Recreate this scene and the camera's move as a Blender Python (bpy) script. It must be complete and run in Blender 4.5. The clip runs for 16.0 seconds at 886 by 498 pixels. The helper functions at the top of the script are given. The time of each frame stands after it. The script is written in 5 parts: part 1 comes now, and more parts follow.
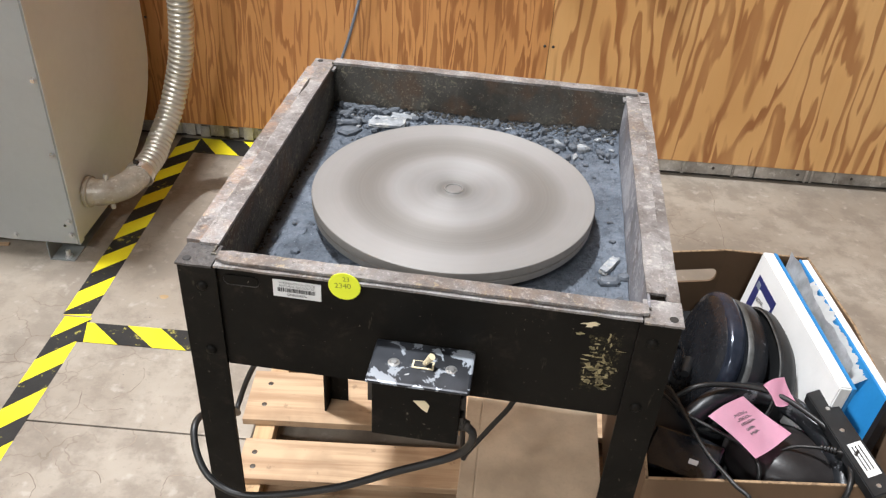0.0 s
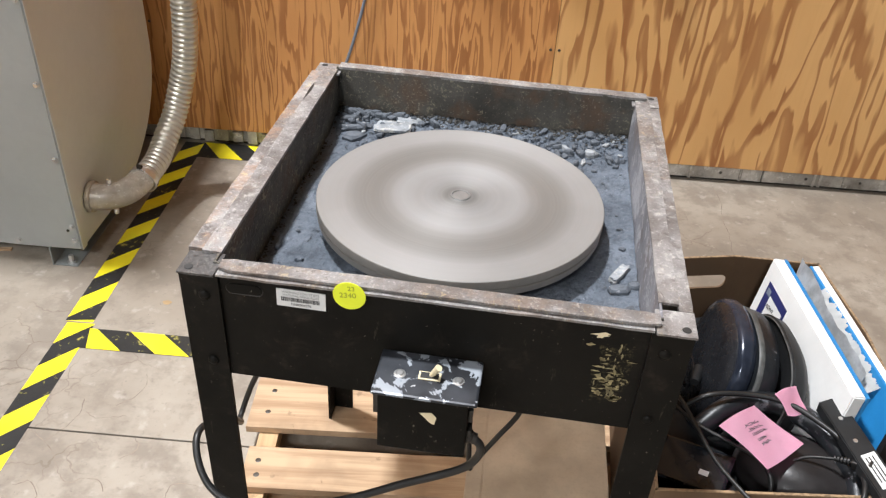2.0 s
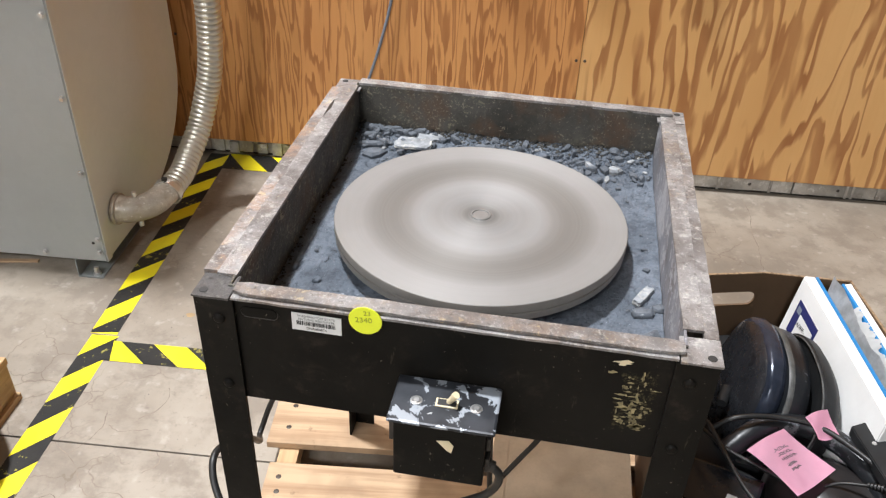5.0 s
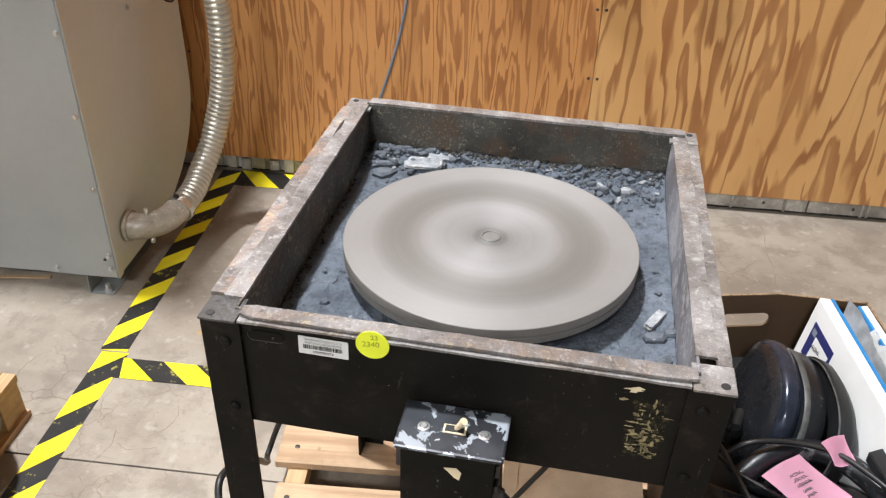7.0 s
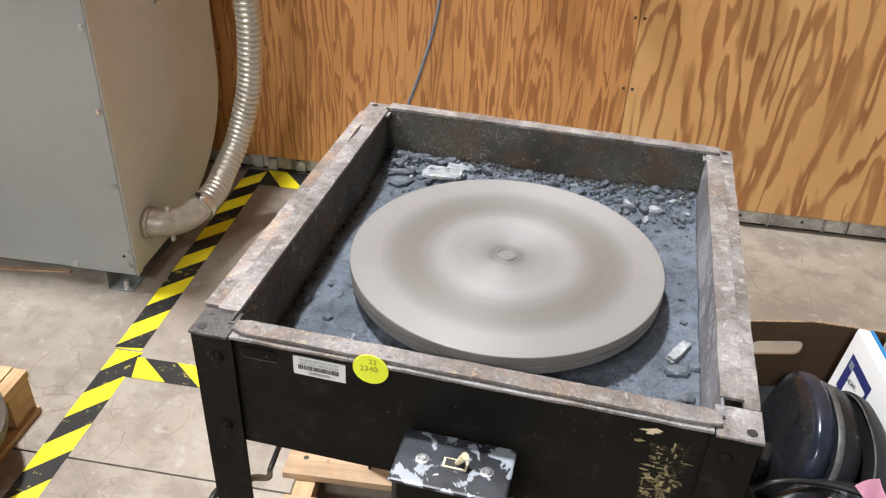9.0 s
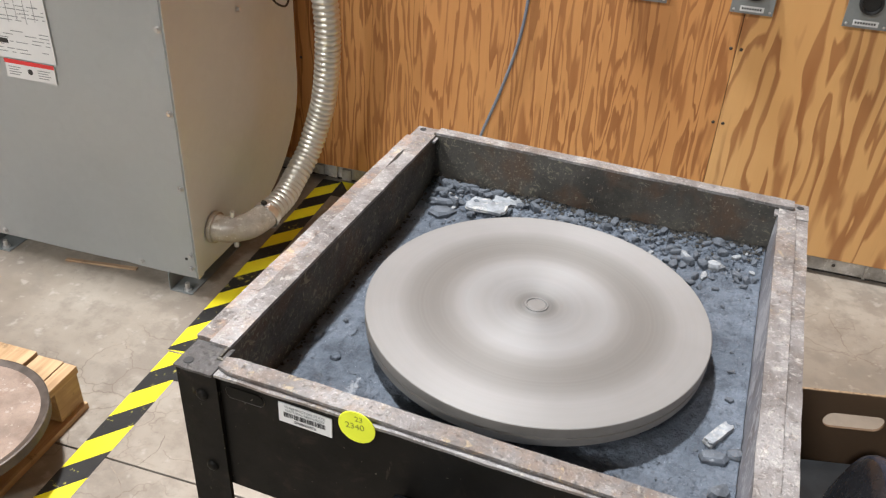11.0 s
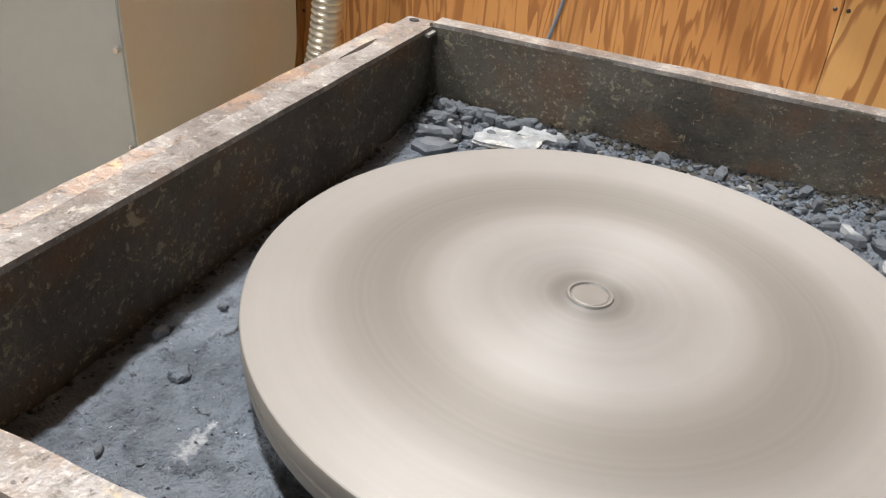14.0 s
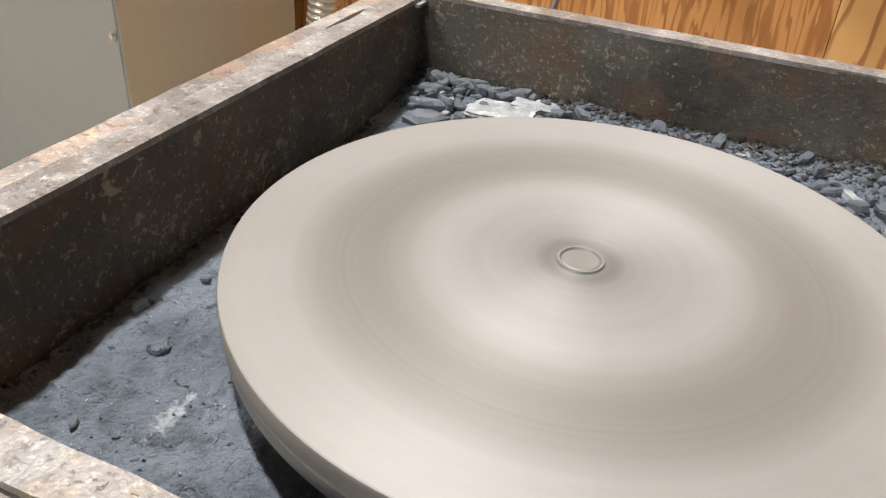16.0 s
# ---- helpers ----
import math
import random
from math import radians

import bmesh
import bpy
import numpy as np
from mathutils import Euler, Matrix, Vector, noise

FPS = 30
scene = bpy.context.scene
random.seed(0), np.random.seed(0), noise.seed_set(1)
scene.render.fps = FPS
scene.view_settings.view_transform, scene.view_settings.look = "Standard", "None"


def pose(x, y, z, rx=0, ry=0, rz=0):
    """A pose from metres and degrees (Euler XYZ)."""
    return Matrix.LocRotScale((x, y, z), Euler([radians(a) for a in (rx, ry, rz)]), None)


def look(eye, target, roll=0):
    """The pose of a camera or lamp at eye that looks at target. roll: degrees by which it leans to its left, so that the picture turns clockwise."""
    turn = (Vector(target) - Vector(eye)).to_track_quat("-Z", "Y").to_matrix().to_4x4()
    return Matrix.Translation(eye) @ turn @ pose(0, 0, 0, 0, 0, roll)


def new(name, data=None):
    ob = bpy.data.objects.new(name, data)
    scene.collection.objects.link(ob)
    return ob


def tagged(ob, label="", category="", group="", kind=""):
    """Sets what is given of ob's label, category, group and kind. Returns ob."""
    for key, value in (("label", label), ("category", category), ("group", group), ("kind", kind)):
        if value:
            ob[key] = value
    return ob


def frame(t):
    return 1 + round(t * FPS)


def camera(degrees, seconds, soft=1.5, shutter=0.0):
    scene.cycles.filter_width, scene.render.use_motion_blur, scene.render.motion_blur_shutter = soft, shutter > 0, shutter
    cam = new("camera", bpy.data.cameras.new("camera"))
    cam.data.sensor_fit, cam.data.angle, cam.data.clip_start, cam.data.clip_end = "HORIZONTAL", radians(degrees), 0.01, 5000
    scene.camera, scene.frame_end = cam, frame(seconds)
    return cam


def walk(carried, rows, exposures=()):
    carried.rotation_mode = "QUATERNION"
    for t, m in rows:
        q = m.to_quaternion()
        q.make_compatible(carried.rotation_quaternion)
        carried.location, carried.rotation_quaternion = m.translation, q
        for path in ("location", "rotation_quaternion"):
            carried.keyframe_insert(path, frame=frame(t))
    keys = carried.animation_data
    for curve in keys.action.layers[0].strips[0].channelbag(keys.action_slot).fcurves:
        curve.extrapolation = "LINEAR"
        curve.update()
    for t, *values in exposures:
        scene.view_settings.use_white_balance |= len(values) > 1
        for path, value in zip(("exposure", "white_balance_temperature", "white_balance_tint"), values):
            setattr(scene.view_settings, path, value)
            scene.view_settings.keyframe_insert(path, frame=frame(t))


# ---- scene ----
cam = camera(56.7, 16.0, 1.25)
PATH = [
    (0, (0.08, -0.879, 1.3), (-0.084, 0.745, 0.145), 3.7),
    (0.5, (0.082, -0.885, 1.302), (-0.064, 0.746, 0.153), 3.4),
    (1, (0.083, -0.874, 1.301), (-0.061, 0.759, 0.154), 3.2),
    (1.5, (0.078, -0.867, 1.296), (-0.078, 0.764, 0.15), 3.3),
    (2, (0.075, -0.862, 1.294), (-0.1, 0.766, 0.144), 3.5),
    (2.5, (0.073, -0.856, 1.294), (-0.125, 0.766, 0.141), 3.3),
    (3, (0.073, -0.851, 1.294), (-0.146, 0.764, 0.135), 2.8),
    (3.5, (0.077, -0.847, 1.292), (-0.151, 0.765, 0.131), 2.5),
    (4, (0.08, -0.845, 1.294), (-0.148, 0.773, 0.14), 2.6),
    (6.5, (0.079, -0.826, 1.3), (-0.191, 0.81, 0.181), 1.9),
    (7, (0.081, -0.825, 1.3), (-0.194, 0.816, 0.19), 2.0),
    (7.5, (0.084, -0.823, 1.299), (-0.196, 0.818, 0.191), 2.0),
    (8, (0.084, -0.814, 1.297), (-0.208, 0.826, 0.19), 2.3),
    (8.5, (0.085, -0.791, 1.289), (-0.232, 0.844, 0.181), 2.5),
    (11, (0.137, -0.674, 1.272), (-0.431, 0.905, 0.184), 3.1),
    (11.5, (0.089, -0.627, 1.255), (-0.533, 0.933, 0.169), 3.2),
    (12, (0.074, -0.55, 1.211), (-0.551, 1.019, 0.139), 4.7),
    (12.5, (0.085, -0.465, 1.123), (-0.562, 1.119, 0.087), 5.9),
    (13, (0.087, -0.422, 1.076), (-0.579, 1.159, 0.05), 6.1),
    (13.5, (0.076, -0.384, 1.021), (-0.578, 1.2, -0.01), 6.0),
    (14, (0.062, -0.353, 1.007), (-0.586, 1.216, -0.05), 4.8),
    (14.5, (0.066, -0.345, 0.999), (-0.595, 1.21, -0.071), 4.2),
    (15, (0.067, -0.345, 0.995), (-0.604, 1.206, -0.075), 4.0),
    (15.5, (0.07, -0.346, 0.99), (-0.594, 1.205, -0.085), 3.8),
    (16, (0.071, -0.344, 0.991), (-0.586, 1.206, -0.089), 3.7),
]
walk(cam, [(t, look(eye, target, roll)) for t, eye, target, roll in PATH], [(0.0, -0.04, 6500, 10), (12.5, -0.04, 6500, 10), (14.0, 0.0, 7000, 10), (16.0, 0.0, 7000, 10)])

ROOM = pose(0, 0, 0, 0, 0, 4.2)          # the room stands a little turned to the table
TOP = 0.797                              # the table's rim

# ---- light ----
world = bpy.data.worlds.new("world")
scene.world = world
world.use_nodes = True
world.node_tree.nodes["Background"].inputs[0].default_value = (0.9, 0.95, 1.0, 1)
world.node_tree.nodes["Background"].inputs[1].default_value = 0.05


def unseen_lamp(x, y, z, watts, size, colour=(0.945, 0.965, 1.0)):
    data = bpy.data.lights.new("unseen_area_lamp", "AREA")
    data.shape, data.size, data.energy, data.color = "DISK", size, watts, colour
    ob = new("unseen_area_lamp", data)
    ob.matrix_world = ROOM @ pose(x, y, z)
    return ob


# Main lamp, unseen; placed from the shadows in the tray and by the cabinet.
unseen_lamp(-1.5, 0.86, 6.2, 650, 0.40)
# Two unseen fill lamps, added to brighten the wall and other upright faces.
unseen_lamp(-1.2, -4.7, 4.6, 190, 0.45)
unseen_lamp(-3.2, -4.3, 4.6, 175, 0.45)


# ---- materials ----
class Nodes:
    """A material's node tree with short calls."""

    def __init__(self, name):
        self.mat = bpy.data.materials.new(name)
        self.mat.use_nodes = True
        self.tree = self.mat.node_tree
        self.bsdf = self.tree.nodes["Principled BSDF"]

    def put(self, socket, value):
        if isinstance(value, bpy.types.NodeSocket):
            self.tree.links.new(value, socket)
        elif isinstance(value, (tuple, list)) and len(value) == 3 and socket.type == "RGBA":
            socket.default_value = (*value, 1)
        else:
            socket.default_value = value

    def set(self, **values):
        for key, value in values.items():
            self.put(self.bsdf.inputs[key.replace("_", " ")], value)

    def coords(self, scale=(1, 1, 1), shift=(0, 0, 0), vary=False):
        tc = self.tree.nodes.new("ShaderNodeTexCoord")
        mp = self.tree.nodes.new("ShaderNodeMapping")
        self.tree.links.new(tc.outputs["Object"], mp.inputs[0])
        mp.inputs["Scale"].default_value = scale
        mp.inputs["Location"].default_value = shift
        if vary:
            info = self.tree.nodes.new("ShaderNodeObjectInfo")
            comb = self.tree.nodes.new("ShaderNodeCombineXYZ")
            mul = self.math("MULTIPLY", info.outputs["Random"], 37.0)
            for i in range(3):
                self.tree.links.new(mul, comb.inputs[i])
            self.tree.links.new(comb.outputs[0], mp.inputs["Location"])
        return mp.outputs[0]

    def noise(self, vec, scale, detail=3.0, rough=0.55, distort=0.0, colour=False):
        n = self.tree.nodes.new("ShaderNodeTexNoise")
        self.tree.links.new(vec, n.inputs["Vector"])
        n.inputs["Scale"].default_value, n.inputs["Detail"].default_value = scale, detail
        n.inputs["Roughness"].default_value, n.inputs["Distortion"].default_value = rough, distort
        return n.outputs["Color" if colour else "Fac"]

    def voronoi(self, vec, scale, feature="F1", out="Distance"):
        n = self.tree.nodes.new("ShaderNodeTexVoronoi")
        n.feature = feature
        self.tree.links.new(vec, n.inputs["Vector"])
        n.inputs["Scale"].default_value = scale
        return n.outputs[out]

    def math(self, op, a, b=0.0, c=0.0):
        n = self.tree.nodes.new("ShaderNodeMath")
        n.operation = op
        for i, v in enumerate((a, b, c)):
            self.put(n.inputs[i], v)
        return n.outputs[0]

    def vadd(self, a, b, k):
        """a + k * (b - 0.5)"""
        s = self.tree.nodes.new("ShaderNodeVectorMath")
        s.operation = "MULTIPLY_ADD"
        self.put(s.inputs[0], b)
        s.inputs[1].default_value = (k, k, k)
        self.put(s.inputs[2], a)
        return s.outputs[0]

    def split(self, vec):
        n = self.tree.nodes.new("ShaderNodeSeparateXYZ")
        self.tree.links.new(vec, n.inputs[0])
        return n.outputs

    def step(self, x, lo, hi):
        n = self.tree.nodes.new("ShaderNodeMapRange")
        n.interpolation_type = "SMOOTHSTEP"
        self.put(n.inputs["Value"], x)
        n.inputs["From Min"].default_value, n.inputs["From Max"].default_value = lo, hi
        return n.outputs[0]

    def ramp(self, x, *stops):
        n = self.tree.nodes.new("ShaderNodeValToRGB")
        e = n.color_ramp.elements
        while len(e) < len(stops):
            e.new(0.5)
        for el, (p, c) in zip(e, stops):
            el.position = p
            el.color = (*c, 1) if isinstance(c, tuple) else (c, c, c, 1)
        self.put(n.inputs[0], x)
        return n.outputs[0]

    def mix(self, f, a, b, kind="MIX"):
        n = self.tree.nodes.new("ShaderNodeMix")
        n.data_type, n.blend_type = "RGBA", kind
        self.put(n.inputs[0], f)
        self.put(n.inputs[6], a)
        self.put(n.inputs[7], b)
        return n.outputs[2]

    def bump(self, height, strength=0.3, distance=0.002, normal=None):
        n = self.tree.nodes.new("ShaderNodeBump")
        n.inputs["Strength"].default_value, n.inputs["Distance"].default_value = strength, distance
        self.put(n.inputs["Height"], height)
        if normal:
            self.tree.links.new(normal, n.inputs["Normal"])
        self.tree.links.new(n.outputs[0], self.bsdf.inputs["Normal"])
        return n.outputs[0]


def plain(name, colour, rough=0.5, metal=0.0, vary=0.18, scale=18.0, bump=0.15, fine=160.0, rough_vary=0.15, per_object=False):
    """A surface with two scales of variation in tone and gloss."""
    n = Nodes(name)
    v = n.coords(vary=per_object)
    big, small = n.noise(v, scale, 4), n.noise(v, fine, 3)
    dark = tuple(c * (1 - vary) for c in colour)
    light = tuple(min(1, c * (1 + vary)) for c in colour)
    col = n.mix(n.step(big, 0.3, 0.7), dark, light)
    col = n.mix(n.math("MULTIPLY", n.step(small, 0.45, 0.75), vary), col, tuple(c * 0.6 for c in colour))
    n.set(Base_Color=col, Metallic=metal, Roughness=n.math("MULTIPLY_ADD", big, rough_vary * 2, rough - rough_vary))
    n.bump(small, bump, 0.001)
    return n.mat


def plywood(name, light, mid, dark, across, along, levels, seed):
    n = Nodes(name)
    v = n.coords((across, 1.0, along), (seed, seed * 0.7, seed * 1.3))
    warp = n.noise(v, 1.3, 3, colour=True)
    f = n.noise(n.vadd(v, warp, 0.9), 1.0, 2.6, 0.48)
    ring = n.math("FRACT", n.math("MULTIPLY", f, levels))
    late = n.ramp(ring, (0.0, 0.0), (0.40, 0.05), (0.60, 0.95), (0.84, 1.0), (0.93, 0.0))
    tone = n.noise(n.coords((1.2, 1, 0.6), (seed, 0, 3)), 2.0, 3)
    base = n.mix(n.step(tone, 0.3, 0.7), light, mid)
    streak = n.noise(n.coords((170, 170, 3.5)), 1.0, 4)
    base = n.mix(n.math("MULTIPLY", n.step(streak, 0.4, 0.75), 0.35), base, mid)
    where = n.math("MULTIPLY", late, n.math("MULTIPLY_ADD", n.noise(v, 2.0, 2), 0.9, 0.38))
    col = n.mix(where, base, dark)
    knots = n.math("LESS_THAN", n.voronoi(n.coords((2.2, 1, 1.5), (seed * 3, 0, 1)), 1.3), 0.02)
    col = n.mix(knots, col, tuple(c * 0.4 for c in dark))
    n.set(Base_Color=col, Roughness=n.math("MULTIPLY_ADD", streak, 0.2, 0.38))
    n.bump(streak, 0.12, 0.001)
    return n.mat


def concrete(name):
    n = Nodes(name)
    v = n.coords()
    big, mid, fine = n.noise(v, 1.7, 5, 0.6), n.noise(v, 9, 5, 0.65), n.noise(v, 240, 2)
    col = n.ramp(big, (0.30, (0.172, 0.139, 0.104)), (0.48, (0.273, 0.231, 0.183)), (0.68, (0.370, 0.326, 0.268)))
    col = n.mix(n.math("MULTIPLY", n.step(mid, 0.44, 0.62), 0.66), col, (0.189, 0.157, 0.125))
    col = n.mix(n.math("MULTIPLY", n.step(n.noise(v, 60, 6, 0.75), 0.55, 0.68), 0.45), col, (0.176, 0.145, 0.119))
    col = n.mix(n.step(n.noise(v, 95, 3), 0.735, 0.76), col, (0.088, 0.075, 0.062))
    col = n.mix(n.math("MULTIPLY", n.step(n.noise(v, 28, 4), 0.58, 0.72), 0.35), col, (0.493, 0.449, 0.396))
    bent = n.vadd(v, n.noise(v, 6, 4, colour=True), 0.16)
    crack = n.math("LESS_THAN", n.voronoi(bent, 8.0, "DISTANCE_TO_EDGE"), 0.010)
    wide = n.math("SUBTRACT", 1.0, n.step(n.voronoi(bent, 8.0, "DISTANCE_TO_EDGE"), 0.0, 0.05))
    here = n.step(n.noise(n.coords((1, 1, 1), (4.3, 2.6, 0)), 2.2, 3), 0.50, 0.62)
    col = n.mix(n.math("MULTIPLY", n.math("MULTIPLY", wide, here), 0.18), col, (0.211, 0.158, 0.114))
    col = n.mix(n.math("MULTIPLY", n.math("MULTIPLY", crack, here), 0.42), col, (0.132, 0.097, 0.070))
    n.set(Base_Color=col, Roughness=n.math("MULTIPLY_ADD", mid, 0.3, 0.45))
    n.bump(n.math("ADD", fine, n.math("MULTIPLY", crack, -2.0)), 0.2, 0.0015)
    return n.mat


def worn_steel(name, paint, chip, rust, amount, rust_amount, rough=0.5, vertical=1.0):
    """Old paint with bare, pale and rusty spots."""
    n = Nodes(name)
    v = n.coords((1, 1, vertical), vary=True)
    a, b, c = n.noise(v, 9, 6, 0.65), n.noise(v, 55, 5, 0.7), n.noise(v, 300, 3)
    col = n.mix(n.step(a, 0.3, 0.7), tuple(k * 0.7 for k in paint), tuple(k * 1.35 for k in paint))
    rusty = n.math("MULTIPLY", n.step(n.noise(v, 14, 5, 0.7), 0.5, 0.72), rust_amount)
    col = n.mix(rusty, col, rust)
    chips = n.step(n.math("ADD", b, n.math("MULTIPLY_ADD", a, 0.55, -0.275)), 1 - amount - 0.03, 1 - amount + 0.04)
    col = n.mix(n.math("MULTIPLY", chips, 0.85), col, chip)
    col = n.mix(n.math("MULTIPLY", n.step(c, 0.56, 0.75), 0.4), col, tuple(k * 0.5 for k in paint))
    n.set(Base_Color=col, Metallic=0.15, Roughness=n.math("MULTIPLY_ADD", b, 0.4, rough - 0.2))
    n.bump(n.math("ADD", b, n.math("MULTIPLY", c, 0.4)), 0.35, 0.0012)
    return n.mat


def black_panel(name, patches=()):
    """Satin black paint; patches: (x, z, half width, half height, colour, coverage) of torn paper and scrapes."""
    n = Nodes(name)
    v = n.coords()
    a, b = n.noise(v, 7, 5), n.noise(v, 70, 5, 0.7)
    col = n.mix(n.step(a, 0.3, 0.7), (0.0045, 0.0042, 0.0035), (0.0105, 0.0094, 0.0078))
    scuff = n.step(n.noise(n.coords((60, 60, 14)), 1.0, 5, 0.7), 0.64, 0.76)
    col = n.mix(n.math("MULTIPLY", scuff, 0.40), col, (0.16, 0.14, 0.10))
    dust = n.math("MULTIPLY", n.step(n.noise(v, 18, 6, 0.7, 0.6), 0.50, 0.72), n.step(b, 0.4, 0.62))
    col = n.mix(n.math("MULTIPLY", dust, 0.45), col, (0.055, 0.041, 0.033))
    dots = n.step(n.noise(v, 210, 3), 0.69, 0.74)
    col = n.mix(n.math("MULTIPLY", dots, 0.65), col, (0.20, 0.18, 0.14))
    xyz = n.split(v)
    for px, pz, hx, hz, colour, cover in patches:
        dx = n.math("ABSOLUTE", n.math("DIVIDE", n.math("SUBTRACT", xyz[0], px), hx))
        dz = n.math("ABSOLUTE", n.math("DIVIDE", n.math("SUBTRACT", xyz[2], pz), hz))
        d = n.math("ADD", n.math("MAXIMUM", dx, dz), n.math("MULTIPLY_ADD", n.noise(v, 38, 6, 0.72), 2.0, -1.0))
        inside = n.math("SUBTRACT", 1.0, n.step(d, 0.8, 0.95))
        flakes = n.step(n.noise(v, 170, 7, 0.8), 1 - cover - 0.06, 1 - cover + 0.06)
        tint = n.mix(n.noise(v, 60, 3), colour, tuple(k * 0.45 for k in colour))
        col = n.mix(n.math("MULTIPLY", inside, flakes), col, tint)
    n.set(Base_Color=col, Roughness=n.math("MULTIPLY_ADD", b, 0.35, 0.32), Specular_IOR_Level=0.10)
    n.bump(b, 0.12, 0.0008)
    return n.mat


def lap_metal(name):
    """Ground cast iron, turned in rings."""
    n = Nodes(name)
    v = n.coords()
    xyz = n.split(v)
    r = n.math("SQRT", n.math("ADD", n.math("MULTIPLY", xyz[0], xyz[0]), n.math("MULTIPLY", xyz[1], xyz[1])))
    comb = n.tree.nodes.new("ShaderNodeCombineXYZ")
    n.tree.links.new(r, comb.inputs[0])
    rings = n.noise(comb.outputs[0], 60, 5, 0.7)
    soft = n.noise(comb.outputs[0], 16, 2)
    # Dark hub halo and band: wear rings, with the metal's uneven sheen painted in.
    col = n.ramp(n.math("DIVIDE", r, 0.18), (0.0, (0.198, 0.195, 0.190)), (0.09, (0.118, 0.116, 0.111)), (0.125, (0.160, 0.158, 0.153)), (0.22, (0.225, 0.225, 0.224)),
                 (0.40, (0.257, 0.258, 0.257)), (0.455, (0.237, 0.235, 0.231)), (0.53, (0.145, 0.139, 0.131)), (0.66, (0.142, 0.136, 0.127)), (0.82, (0.237, 0.233, 0.227)), (1.0, (0.249, 0.245, 0.239)))
    col = n.mix(n.math("MULTIPLY", n.step(rings, 0.35, 0.7), 0.20), col, (0.332, 0.328, 0.324))
    col = n.mix(n.math("MULTIPLY", n.step(soft, 0.42, 0.66), 0.34), col, (0.198, 0.190, 0.178))
    # streaks of rust film and wear that do not follow the rings
    smear = n.noise(n.coords((1, 1, 1), (2.2, 0.4, 0)), 11, 3)
    col = n.mix(n.math("MULTIPLY", n.step(smear, 0.4, 0.65), 0.12), col, (0.158, 0.150, 0.138))
    tan = n.tree.nodes.new("ShaderNodeTangent")
    tan.direction_type, tan.axis = "RADIAL", "Z"
    n.tree.links.new(tan.outputs[0], n.bsdf.inputs["Tangent"])
    n.set(Base_Color=col, Metallic=0.18, Roughness=0.56, Anisotropic=0.5, Anisotropic_Rotation=0.25)
    n.bump(rings, 0.10, 0.0006)
    return n.mat


def silt(name):
    n = Nodes(name)
    v = n.coords()
    a, b, c = n.noise(v, 14, 5, 0.6), n.noise(v, 75, 6, 0.72), n.noise(v, 420, 2)
    col = n.ramp(a, (0.3, (0.076, 0.092, 0.115)), (0.55, (0.150, 0.177, 0.215)), (0.75, (0.235, 0.268, 0.315)))
    col = n.mix(n.math("MULTIPLY", n.step(b, 0.46, 0.64), 0.55), col, (0.050, 0.060, 0.078))
    col = n.mix(n.math("MULTIPLY", n.step(n.noise(v, 190, 4, 0.7), 0.52, 0.7), 0.35), col, (0.19, 0.215, 0.25))
    pale = n.step(n.noise(v, 20, 6, 0.68, 1.0), 0.66, 0.75)
    col = n.mix(n.math("MULTIPLY", pale, 0.6), col, (0.40, 0.43, 0.47))
    xyz = n.split(v)
    smear = n.math("ADD", n.math("ABSOLUTE", n.math("DIVIDE", n.math("ADD", xyz[0], n.math("MULTIPLY_ADD", xyz[1], 0.0, 0.136)), 0.0060)), n.math("ABSOLUTE", n.math("DIVIDE", n.math("ADD", xyz[1], 0.149), 0.017)))
    smear = n.math("SUBTRACT", 1.0, n.step(n.math("ADD", smear, n.math("MULTIPLY_ADD", n.noise(v, 150, 6, 0.75), 5.0, -2.5)), 0.0, 1.3))
    col = n.mix(n.math("MULTIPLY", smear, 0.6), col, (0.52, 0.55, 0.58))
    crack = n.math("MULTIPLY", n.step(n.noise(v, 55, 6, 0.75, 1.5), 0.62, 0.66), n.step(n.noise(v, 17, 2), 0.5, 0.6))
    col = n.mix(n.math("MULTIPLY", crack, 0.7), col, (0.022, 0.027, 0.034))
    grit = n.math("GREATER_THAN", c, 0.735)
    col = n.mix(n.math("MULTIPLY", grit, 0.8), col, (0.45, 0.50, 0.56))
    n.set(Base_Color=col, Roughness=n.math("SUBTRACT", 0.9, n.math("MULTIPLY", grit, 0.4)))
    n.bump(n.math("SUBTRACT", n.math("ADD", n.math("MULTIPLY", b, 1.6), n.math("MULTIPLY", c, 0.5)), crack), 1.0, 0.0050)
    return n.mat


